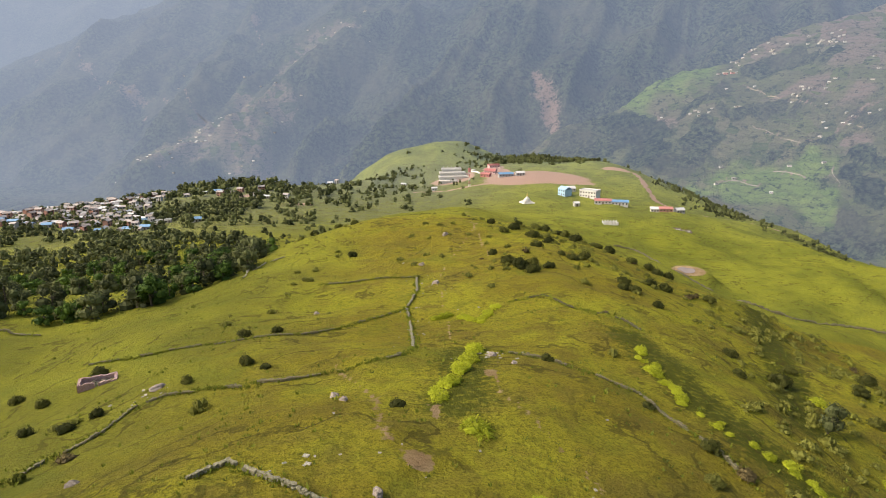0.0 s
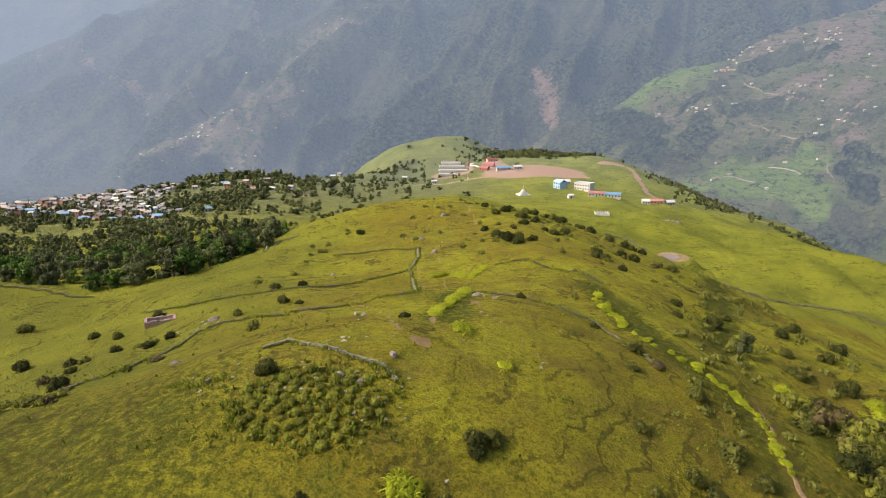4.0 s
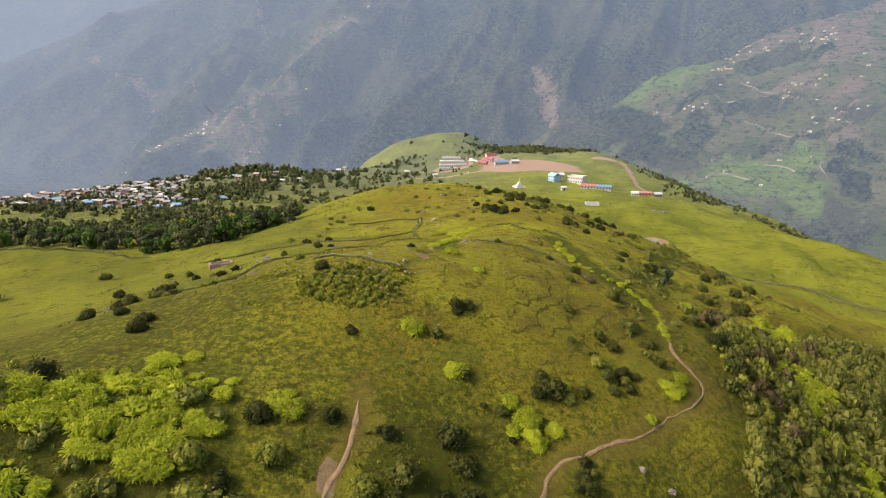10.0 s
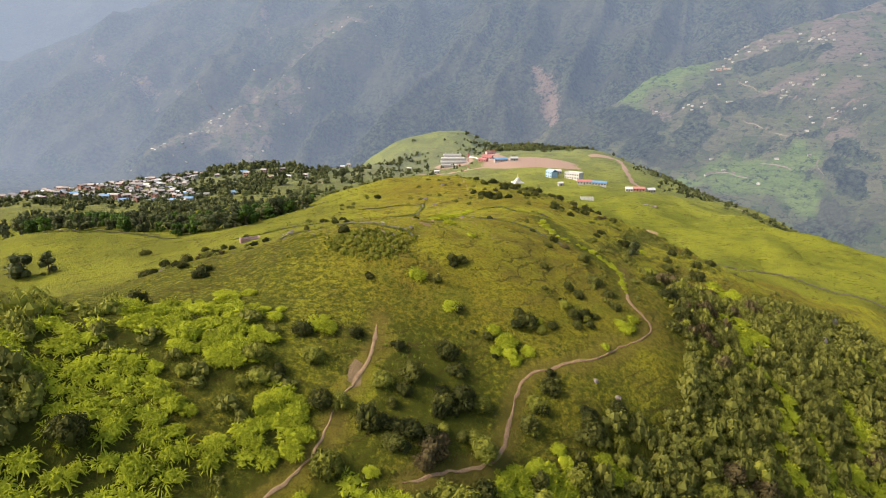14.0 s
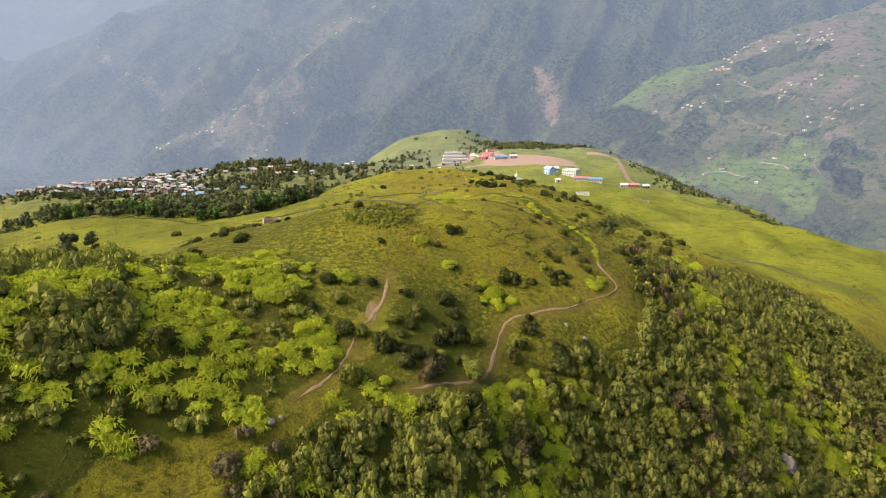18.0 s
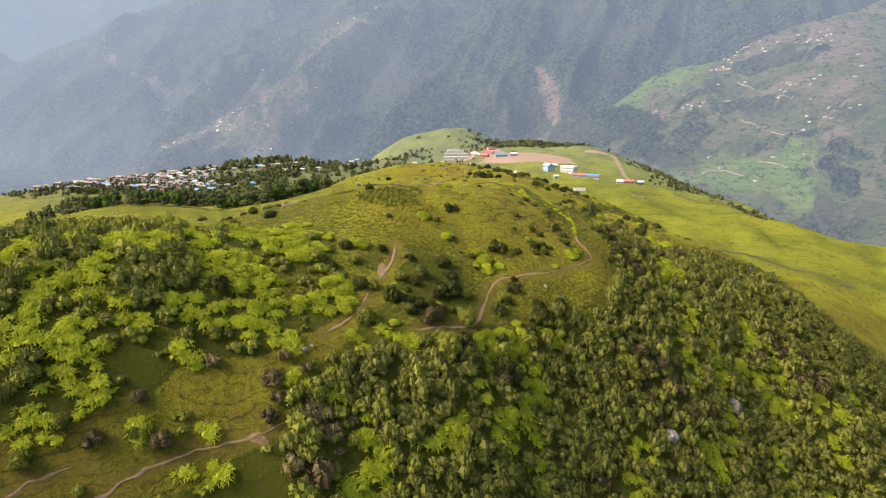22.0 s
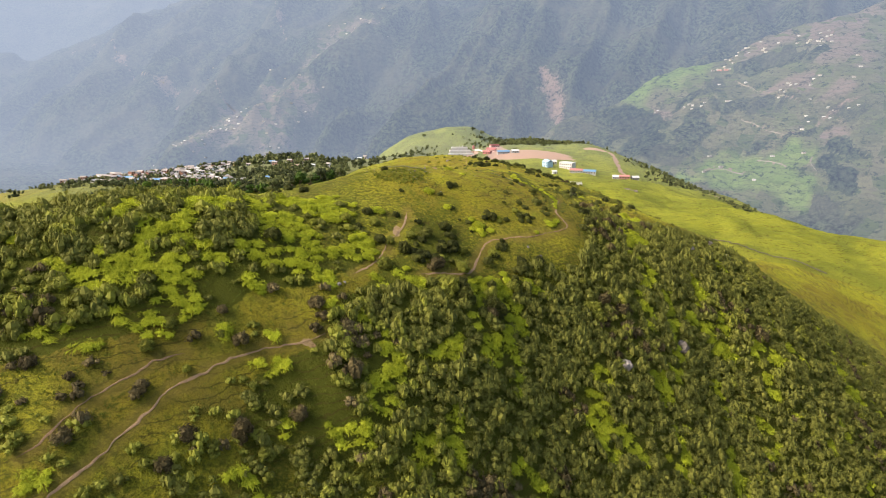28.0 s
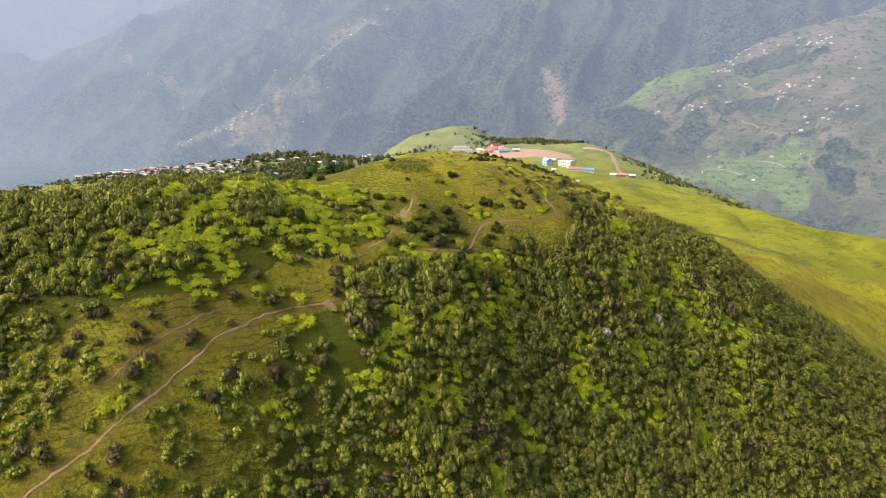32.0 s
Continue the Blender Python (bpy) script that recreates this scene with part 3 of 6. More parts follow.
def distance_masks(x, y, z, tilled):
    """Woods, brown terraces, scars and the share of painted haze beyond the valley."""
    cross = tilled & (x < 1900)
    band = fractal(x / 150 + 0.004 * y, y / 90, 4, 93)
    wood = np.where(cross, 0.16 + 0.30 * smooth_step(0.0, 0.55, band), 1.0)
    u, v = x + 26 * fractal(x / 55, y / 55, 3, 94), y + 22 * fractal(x / 55, y / 55, 3, 92)
    for cx, cy, rx, ry in ((524, 1447, 55, 85), (489, 1564, 62, 60), (556, 1388, 52, 50), (639, 1439, 38, 68), (691, 1547, 75, 20), (778, 1490, 80, 25), (878, 1453, 46, 13), (738, 1594, 55, 22), (880, 1623, 46, 28), (950, 1598, 32, 30),
                           (999, 1567, 28, 28), (872, 1195, 32, 63), (817, 1117, 36, 46), (780, 1080, 60, 40), (921, 1252, 22, 26), (856, 1334, 44, 14), (766, 1348, 30, 13), (561, 1523, 36, 41), (964, 1358, 20, 14), (430, 1560, 70, 70), (350, 1520, 90, 80)):
        wood = np.maximum(wood, 0.95 * oval(u, v, cx, cy, rx, ry, 0.5) * cross)
    lawn = np.zeros(len(x))
    for cx, cy, rx, ry in ((545, 1660, 50, 60), (610, 1690, 55, 60), (667, 1679, 55, 60), (742, 1687, 45, 38), (574, 1297, 26, 22), (646, 1295, 50, 40), (723, 1305, 50, 38), (795, 1284, 50, 36), (842, 1285, 32, 32), (756, 1247, 62, 42), (780, 1184, 40, 42), (681, 1262, 48, 24)):
        lawn = np.maximum(lawn, oval(u, v, cx, cy, rx, ry, 0.4) * cross)
    wood = wood * (1 - 0.85 * lawn)
    brown = np.where(cross, 0.25 + 0.15 * smooth_step(-0.3, 0.3, fractal(x / 160, y / 160, 2, 95)), 0.3)
    for cx, cy, rx, ry in ((883, 1715, 70, 70), (966, 1691, 60, 50), (1087, 1647, 90, 90), (925, 1497, 62, 30), (972, 1419, 52, 30), (861, 1525, 55, 20), (1056, 1524, 60, 68), (916, 1293, 34, 29), (596, 1547, 32, 28), (1150, 1720, 120, 60)):
        brown = np.maximum(brown, oval(u, v, cx, cy, rx, ry, 0.5) * cross)
    brown = brown * (1 - 0.9 * lawn)
    # terraced villages on the mountain wall
    for cx, cy, rx, ry in ((-700, 1947, 100, 70), (-588, 1933, 110, 90), (-536, 1853, 90, 60), (-742, 1854, 100, 50), (-800, 1784, 80, 40), (-485, 2041, 70, 70), (-476, 2212, 80, 80), (-411, 2322, 90, 70), (-309, 2336, 80, 60), (-612, 2108, 60, 50), (-743, 2034, 50, 40)):
        m = oval(x, y, cx, cy, rx, ry, 0.6)
        wood, brown = wood * (1 - 0.62 * m * (1 - cross)), np.maximum(brown, 0.9 * m * (1 - cross))
    scar = np.zeros(len(x))
    for cx, cy, rx, ry in ((-1090, 2312, 40, 24), (321, 1873, 26, 30), (340, 1830, 30, 40), (348, 1776, 26, 40), (356, 1725, 18, 34), (318, 1900, 16, 26), (-682, 2570, 18, 34), (-996, 2220, 10, 24), (-1350, 2540, 26, 20)):
        scar = np.maximum(scar, 1.0 * oval(x + 14 * lumps(x / 30, y / 30, 96), y, cx, cy, rx, ry, 0.8))
    for half, line in FAR_ROADS:
        scar = np.maximum(scar, 0.85 * (1 - smooth_step(0.6, 2.4, line_distance(x, y, line) / half)))
    # share of haze glow: grows with distance, stronger on the sunny side
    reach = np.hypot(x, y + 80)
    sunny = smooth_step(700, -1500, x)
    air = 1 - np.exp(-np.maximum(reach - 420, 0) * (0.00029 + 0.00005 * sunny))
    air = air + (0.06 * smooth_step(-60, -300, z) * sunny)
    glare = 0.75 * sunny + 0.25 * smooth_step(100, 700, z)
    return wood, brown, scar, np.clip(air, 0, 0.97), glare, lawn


def put_mesh(name, verts, quads, material, smooth=True):
    me = bpy.data.meshes.new(name)
    me.vertices.add(len(verts))
    me.vertices.foreach_set("co", verts.astype(np.float32).ravel())
    me.loops.add(quads.size)
    me.loops.foreach_set("vertex_index", quads.astype(np.int32).ravel())
    me.polygons.add(len(quads))
    me.polygons.foreach_set("loop_start", np.arange(0, quads.size, 4, dtype=np.int32))
    me.polygons.foreach_set("use_smooth", np.full(len(quads), smooth))
    me.update(calc_edges=True)
    me.materials.append(material)
    return me


def put_attribute(me, name, values):
    me.attributes.new(name, "FLOAT", "POINT").data.foreach_set("value", values.astype(np.float32))


def build_ground():
    half = 190 + 0.88 * np.maximum(ROWS + 40, 0) + 0.8 * np.maximum(-90 - ROWS, 0)
    gx, gy = COLS[None, :] * half[:, None], np.repeat(ROWS[:, None], len(COLS), 1)
    x, y = gx.ravel(), gy.ravel()
    z, far, tilled = np.empty(len(x)), np.empty(len(x), bool), np.empty(len(x), bool)
    for i in range(0, len(x), 50000):
        k = slice(i, i + 50000)
        z[k], far[k], tilled[k] = land(x[k], y[k], True)
    n, m = gx.shape
    idx = np.arange(n * m).reshape(n, m)
    quads = np.stack([idx[:-1, :-1], idx[:-1, 1:], idx[1:, 1:], idx[1:, :-1]], -1).reshape(-1, 4)
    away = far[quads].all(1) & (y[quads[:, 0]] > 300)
    soil, lush_shade, meadow, verge, scrub = ground_masks(x, y, far)
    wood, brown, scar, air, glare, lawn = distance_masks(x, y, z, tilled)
    z = z + np.where(far & (y > 300), wood * (5 + 7 * lumps(x / 16, y / 16, 97)), 0)
    verts = np.stack([x, y, z], 1)
    for name, pick, material, masks in (("ground", ~away, GRASS, dict(soil=soil, lush_shade=lush_shade, meadow=meadow, verge=verge, scrub=scrub)), ("backdrop", away, DISTANCE, dict(wood=wood, brown=brown, scar=scar, air=air, glare=glare, lawn=lawn))):
        used = np.unique(quads[pick])
        index = np.zeros(len(x), np.int64)
        index[used] = np.arange(len(used))
        me = put_mesh(name, verts[used], index[quads[pick]], material)
        for key, values in masks.items():
            put_attribute(me, key, values[used])
        ob = new(name, me)
        if name == "ground":
            tagged(ob, "olive green grazed hillside with bare earth trails", "ground", kind="structure")
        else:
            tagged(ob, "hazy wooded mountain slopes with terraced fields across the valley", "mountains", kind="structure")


build_ground()


def height(x, y):
    return float(land(np.array([float(x)]), np.array([float(y)]))[0])


def smooth_line(line, step):
    """The line rounded off and cut into short steps."""
    pts = np.array(line, float)
    for _ in range(3):
        cut = np.empty((2 * len(pts), 2))
        cut[0], cut[-1] = pts[0], pts[-1]
        cut[1:-1:2], cut[2:-1:2] = 0.75 * pts[:-1] + 0.25 * pts[1:], 0.25 * pts[:-1] + 0.75 * pts[1:]
        pts = cut
    run = np.concatenate([[0], np.cumsum(np.hypot(*np.diff(pts, axis=0).T))])
    at = np.arange(0, run[-1], step)
    return np.column_stack([np.interp(at, run, pts[:, 0]), np.interp(at, run, pts[:, 1])])


def trodden(line, half, seed):
    """A narrow earth trail: a sunken strip with ragged sides, laid on the turf."""
    p = smooth_line(line, 0.3)
    p = p + 0.35 * np.column_stack([lumps(p[:, 1] / 4, p[:, 0] / 9, seed), lumps(p[:, 0] / 4, p[:, 1] / 9, seed + 1)])
    p = p + 0.16 * np.column_stack([lumps(p[:, 1] / 1.1, p[:, 0] / 1.1, seed + 4), lumps(p[:, 0] / 1.1, p[:, 1] / 1.1, seed + 5)])
    d = np.gradient(p, axis=0)
    d = d / np.maximum(np.hypot(d[:, 0], d[:, 1]), 1e-6)[:, None]
    side = np.column_stack([-d[:, 1], d[:, 0]])
    run = np.arange(len(p)) * 0.3
    wide = [half * (0.85 + 0.75 * lumps(run / 3.5, 0 * run, seed + k) + 0.4 * lumps(run / 0.9, 0 * run, seed + 7 + k)) for k in (2, 3)]
    ends = np.minimum(1, np.minimum(np.arange(len(p)), np.arange(len(p))[::-1]) / 10)
    cols = [p + side * (wide[0] * ends)[:, None], p + side * (0.3 * half * ends)[:, None], p - side * (0.3 * half * ends)[:, None], p - side * (wide[1] * ends)[:, None]]
    lift = (0.03, 0.075, 0.075, 0.03)
    v = np.stack([np.column_stack([c, land(c[:, 0], c[:, 1]) + h]) for c, h in zip(cols, lift)], 1).reshape(-1, 3)
    n = len(p)
    q = np.concatenate([np.column_stack([np.arange(n - 1) * 4 + k, np.arange(n - 1) * 4 + k + 1, np.arange(1, n) * 4 + k + 1, np.arange(1, n) * 4 + k]) for k in range(3)])
    return tagged(new("trail", put_mesh("trail", v, q, EARTH)), "narrow trodden trail of reddish brown earth", "trail", kind="structure")


for k, (half, line) in enumerate(TRAILS[:4]):
    trodden(line, max(half * 0.36, 0.14), 131 + 20 * k)


def far_road(line, half):
    """A pale earth road cut across a far slope, haze mixed into its colour."""
    p = smooth_line(line, 8.0)
    p = p + 6.0 * np.column_stack([lumps(p[:, 1] / 40, p[:, 0] / 40, 141), lumps(p[:, 0] / 40, p[:, 1] / 40, 143)])
    d = np.gradient(p, axis=0)
    d = d / np.maximum(np.hypot(d[:, 0], d[:, 1]), 1e-6)[:, None]
    side = np.column_stack([-d[:, 1], d[:, 0]]) * half
    n = len(p)
    v = np.concatenate([np.column_stack([e, land(e[:, 0], e[:, 1]) + h]) for e, h in ((p - side, 1.2), (p + side, 1.2), (p - side, -3.0), (p + side, -3.0))])
    a = np.arange(n - 1)
    q = np.concatenate([np.column_stack([a + s * n, a + 1 + s * n, a + 1 + e * n, a + e * n]) for s, e in ((0, 1), (2, 0), (1, 3))])
    tagged(new("far_road", put_mesh("far_road", v, q, HAZED_EARTH)), "pale earth road winding across the far slope", "road", kind="structure")


for half, line in FAR_ROADS:
    far_road(line, half * 0.24)


# ---- plants ----
rng = np.random.default_rng(7)


def unit(v):
    return v / np.maximum(np.linalg.norm(v, axis=1, keepdims=True), 1e-9)


def hearts(r, centre, radius, flat, sides, rings):
    """Dense, uneven hearts of the lobes under the outer leaves."""
    out = []
    for c, w in zip(centre, radius):
        th = np.linspace(0, 2 * np.pi, sides, endpoint=False) + r.uniform(0, 1)
        ph = np.linspace(-0.75, 1.3, rings)
        v = np.array([(math.cos(t) * math.cos(f), math.sin(t) * math.cos(f), math.sin(f)) for f in ph for t in th])
        v = v * (w * r.uniform(0.55, 0.92, len(v)))[:, None] * np.array([1, 1, flat]) + c
        v[:, 2] = np.maximum(v[:, 2], -0.06)
        q = [(i * sides + j, i * sides + (j + 1) % sides, (i + 1) * sides + (j + 1) % sides, (i + 1) * sides + j) for i in range(rings - 1) for j in range(sides)]
        out.append((v, np.array(q)))
    return join(out)


def leaf_mass(r, lobes, leaves, size, flat=0.8, long=1.0, heart=(6, 4)):
    """Leaves in and on several rounded lobes with dense hearts. All quads."""
    turn = 2 * np.pi * (np.arange(lobes) + r.uniform(-0.3, 0.3, lobes)) / max(lobes - 1, 1)
    out = np.where(np.arange(lobes) == 0, 0.05, r.uniform(0.36, 0.66, lobes))
    lift = np.where(np.arange(lobes) == 0, 0.46, r.uniform(0.14, 0.46, lobes)) * flat
    centre = np.column_stack([np.cos(turn) * out, np.sin(turn) * out, lift])
    radius = np.where(np.arange(lobes) == 0, 0.56, r.uniform(0.30, 0.50, lobes))
    k = r.integers(0, lobes, leaves)
    d = unit(r.normal(0, 1, (leaves, 3)) + np.array([0, 0, 0.45]))
    p = centre[k] + d * (radius[k] * r.uniform(0.78, 1.22, leaves))[:, None] * np.array([1, 1, flat])
    p[:, 2] = np.maximum(p[:, 2], 0.02)
    nrm = unit(d + r.normal(0, 0.35, (leaves, 3)) + np.array([0, 0, 0.15]))
    a = unit(np.cross(nrm, r.normal(0, 1, (leaves, 3))))
    b = np.cross(nrm, a)
    s = size * r.uniform(0.6, 1.35, leaves)[:, None]
    v = np.stack([p - a * s * long, p - b * s * 0.6 + nrm * s * 0.25, p + a * s * long, p + b * s * 0.6 + nrm * s * 0.25], 1).reshape(-1, 3)
    return join([(v, np.arange(leaves * 4).reshape(-1, 4)), hearts(r, centre, radius, flat, *heart)])


def frond_mass(r, fronds, length=0.50, width=0.050):
    """A mound of arching, drooping fronds over a low core."""
    lobes = 4
    centre = np.column_stack([r.normal(0, 0.34, lobes), r.normal(0, 0.34, lobes), np.full(lobes, 0.12)])
    k = r.integers(0, lobes, fronds)
    d = unit(r.normal(0, 1, (fronds, 3)) * np.array([1, 1, 0.75]) + np.array([0, 0, 0.75]))
    root = centre[k] + d * r.uniform(0.22, 0.46, fronds)[:, None]
    root[:, 2] = np.maximum(root[:, 2], 0.05)
    out = unit(np.column_stack([d[:, 0], d[:, 1], np.full(fronds, 0.35)]) + r.normal(0, 0.3, (fronds, 3)))
    side = unit(np.cross(out, np.array([0, 0, 1.0])) + r.normal(0, 0.2, (fronds, 3)))
    ln, w = length * r.uniform(0.55, 1.2, fronds)[:, None], width * r.uniform(0.7, 1.3, fronds)[:, None]
    pts = []
    for t, drop, wide in ((0.0, 0.0, 0.7), (0.5, -0.05, 1.0), (1.0, -0.45, 0.25)):
        c = root + out * ln * t + np.array([0, 0, 1.0]) * ln * drop
        c[:, 2] = np.maximum(c[:, 2], 0.0)
        pts.append((c - side * w * wide, c + side * w * wide))
    v = np.stack([e for pair in pts for e in pair], 1).reshape(-1, 3)
    base = (np.arange(fronds) * 6)[:, None]
    q = np.concatenate([base + np.array([[2 * j, 2 * j + 1, 2 * j + 3, 2 * j + 2]]) for j in range(2)])
    return v, q


def tuft(r, blades):
    """A tussock: broad blades that rise and lean outwards. All quads."""
    a = r.uniform(0, 6.28, blades)
    lean = r.uniform(0.3, 1.1, blades)
    d = np.column_stack([np.cos(a), np.sin(a), np.zeros(blades)])
    root = d * r.uniform(0.05, 0.5, blades)[:, None]
    side = np.column_stack([-np.sin(a), np.cos(a), np.zeros(blades)]) * r.uniform(0.14, 0.30, blades)[:, None]
    tip = root + d * (lean * 0.6)[:, None] + np.array([0, 0, 1.0]) * r.uniform(0.5, 1.1, blades)[:, None]
    v = np.stack([root - side, root + side, tip + side * 0.5, tip - side * 0.5], 1).reshape(-1, 3)
    return v, np.arange(blades * 4).reshape(-1, 4)


def tube(p, q, r0, r1, sides=5):
    """A tapered limb from p to q: verts and quads."""
    p, q = np.array(p, float), np.array(q, float)
    axis = (q - p) / np.linalg.norm(q - p)
    a = np.cross(axis, (0.3, 0.9, 0.1))
    a /= np.linalg.norm(a)
    b = np.cross(axis, a)
    ring = [np.cos(t) * a + np.sin(t) * b for t in np.linspace(0, 2 * np.pi, sides, endpoint=False)]
    v = np.array([p + r0 * e for e in ring] + [q + r1 * e for e in ring])
    f = np.array([(i, (i + 1) % sides, sides + (i + 1) % sides, sides + i) for i in range(sides)])
    return v, f


def join(pieces):
    vs, qs, n = [], [], 0
    for v, q in pieces:
        vs.append(v)
        qs.append(np.asarray(q) + n)
        n += len(v)
    return np.concatenate(vs), np.concatenate(qs)


def limbs(r, count, rise, spread, thick):
    """Stems that fork out of the ground."""
    out = []
    for i in range(count):
        a = 2 * np.pi * (i + r.uniform(-0.3, 0.3)) / count
        mid = np.array([math.cos(a) * spread * 0.4, math.sin(a) * spread * 0.4, rise * 0.55])
        tip = np.array([math.cos(a) * spread, math.sin(a) * spread, rise])
        out += [tube((0, 0, -0.1), mid, thick, thick * 0.7), tube(mid, tip, thick * 0.7, thick * 0.3)]
    return join(out)


def tree_trunk(r, tall):
    lean = r.normal(0, 0.04, 2)
    top = np.array([lean[0] * tall, lean[1] * tall, tall * 0.75])
    out = [tube((0, 0, -0.2), top * 0.55, 0.035 * tall, 0.025 * tall, 6), tube(top * 0.55, top, 0.025 * tall, 0.010 * tall, 6)]
    for i in range(4):
        a, h = r.uniform(0, 6.28), r.uniform(0.3, 0.55)
        s = top * (h / 0.75)
        out.append(tube(s, s + np.array([math.cos(a), math.sin(a), 0.7]) * tall * 0.2, 0.014 * tall, 0.005 * tall, 4))
    return join(out)


def tree_crown(r, leaves, size, tall=1.0, slim=0.3, lobes=9, sides=6):
    """Crown of a tree of unit height: clumps of leaves set round the upper trunk."""
    h = r.uniform(0.14, 0.90, lobes)
    ring = slim * np.sin(np.clip((h + 0.10) / 1.1, 0, 1) * np.pi) ** 0.7
    a = r.uniform(0, 6.28, lobes)
    centre = np.column_stack([np.cos(a) * ring * 0.7, np.sin(a) * ring * 0.7, h])
    radius = r.uniform(0.13, 0.21, lobes) * (slim / 0.3)
    k = r.integers(0, lobes, leaves)
    d = unit(r.normal(0, 1, (leaves, 3)) + np.array([0, 0, 0.35]))
    p = centre[k] + d * (radius[k] * r.uniform(0.75, 1.12, leaves))[:, None]
    nrm = unit(d + r.normal(0, 0.5, (leaves, 3)))
    e = unit(np.cross(nrm, r.normal(0, 1, (leaves, 3))))
    b = np.cross(nrm, e)
    s = size * r.uniform(0.6, 1.3, leaves)[:, None]
    v = np.stack([p - e * s, p - b * s * 0.65 + nrm * s * 0.2, p + e * s, p + b * s * 0.65 + nrm * s * 0.2], 1).reshape(-1, 3)
    pieces = [(v, np.arange(leaves * 4).reshape(-1, 4))]
    for c, w in zip(centre, radius):
        th, ph = np.linspace(0, 2 * np.pi, sides, endpoint=False), np.linspace(-1.2, 1.35, 4)
        cv = np.array([(np.cos(t) * np.cos(f), np.sin(t) * np.cos(f), np.sin(f)) for f in ph for t in th]) * (w * r.uniform(0.6, 0.85, sides * 4))[:, None] + c
        pieces.append((cv, np.array([(i * sides + j, i * sides + (j + 1) % sides, (i + 1) * sides + (j + 1) % sides, (i + 1) * sides + j) for i in range(3) for j in range(sides)])))
    v, q = join(pieces)
    return v * tall, q


SHRUB_SHAPES = [leaf_mass(np.random.default_rng(40 + i), 6 + i % 4, 640, 0.072, 0.9 + 0.15 * (i % 2), 1.25, (8, 5)) for i in range(7)]
LIME_SHAPES = [join([leaf_mass(np.random.default_rng(60 + i), 8, 170, 0.062, 0.62, 1.9, (7, 4)), frond_mass(np.random.default_rng(65 + i), 300, 0.40, 0.034)]) for i in range(5)]
WEED_SHAPES = [tuft(np.random.default_rng(80 + i), 7) for i in range(6)]
TREE_SHAPES = [tree_crown(np.random.default_rng(90 + i), 330, 0.045, 1.0, 0.30 + 0.05 * (i % 3)) for i in range(5)]


THICKET_SHAPES = [leaf_mass(np.random.default_rng(140 + i), 5 + i % 4, 130, 0.084, 0.8 + 0.15 * (i % 3), 1.2, (5, 3)) for i in range(9)]
DISTANT_SHAPES = [leaf_mass(np.random.default_rng(150 + i), 4 + i % 3, 50, 0.155, 0.8 + 0.15 * (i % 3), 1.2, (5, 3)) for i in range(8)]
FERN_SHAPES = [join([leaf_mass(np.random.default_rng(160 + i), 5, 50, 0.085, 0.5, 1.9, (5, 3)), frond_mass(np.random.default_rng(170 + i), 110, 0.48, 0.045)]) for i in range(6)]


def lean_of(x, y, reach=1.5):
    """Slope of the ground along x and y."""
    return (land(x + reach, y) - land(x - reach, y)) / (2 * reach), (land(x, y + reach) - land(x, y - reach)) / (2 * reach)


def scatter_mesh(name, spots, shapes, material, label, category, distant=None, drape=0.3):
    """Many plants that nobody could count: one mesh of kind stuff, draped over the slope. spots: x, y, z, width, height, turn, tone."""
    vs, qs, ts, n = [], [], [], 0
    r = np.random.default_rng(len(spots))
    fall = lean_of(np.array([p[0] for p in spots]), np.array([p[1] for p in spots]))
    steep = np.maximum(1.0, np.hypot(*fall) / 0.6)
    for (x, y, z, w, h, turn, tone), fx, fy in zip(spots, fall[0] / steep, fall[1] / steep):
        kind = distant if distant and (x > 76 or x < -72 or y > 78 or w < 1.0) else shapes
        v, q = kind[r.integers(len(kind))]
        c, s = math.cos(turn), math.sin(turn)
        dx, dy = (v[:, 0] * c - v[:, 1] * s) * w, (v[:, 0] * s + v[:, 1] * c) * w
        vs.append(np.column_stack([dx + x, dy + y, v[:, 2] * h + z - 0.04 * h + drape * (fx * dx + fy * dy)]))
        qs.append(q + n)
        ts.append(np.full(len(v), tone))
        n += len(v)
    me = put_mesh(name, np.concatenate(vs), np.concatenate(qs), material, False)
    put_attribute(me, "tone", np.concatenate(ts))
    return tagged(new(name, me), label, category, kind="stuff")


def plant_models(name, crowns, stems, material, label, category, group):
    """Models with a crown and stems as parts, kept as a list to copy from."""
    out = []
    for i, (crown, stem) in enumerate(zip(crowns, stems)):
        me = put_mesh(name + "_crown", *crown, material, False)
        put_attribute(me, "tone", np.full(len(crown[0]), 0.3 if "fern" in name else 0.4 if material is LEAF_OLIVE else -0.12 if "shrub" in name else 0.1))
        out.append((me, put_mesh(name + "_stems", *stem, BARK)))
    made = []
    for me, st in out:
        base = tagged(new(name), label, category, group)
        for part_name, data in (("crown", me), ("trunk" if "tree" in name else "stem", st)):
            ob = new(part_name, data)
            ob.parent = base
        made.append([base, False])
    return made


def plant(models, i, x, y, w, h, turn, sink=0.04):
    """Stand one plant of the models on the ground."""
    slot = models[i % len(models)]
    z = height(x, y) - sink * h
    fx, fy = lean_of(np.array([float(x)]), np.array([float(y)]))
    lean = 0.0 if sink > 0.1 else 0.6
    m = pose(x, y, z, lean * math.degrees(math.atan(fy[0])), -lean * math.degrees(math.atan(fx[0]))) @ pose(0, 0, 0, 0, 0, math.degrees(turn))
    if not slot[1]:
        ob, slot[1] = slot[0], True
        ob.matrix_basis = m
    else:
        ob = copy_thing(slot[0], m)
    ob.scale = (w, w, h)
    return ob

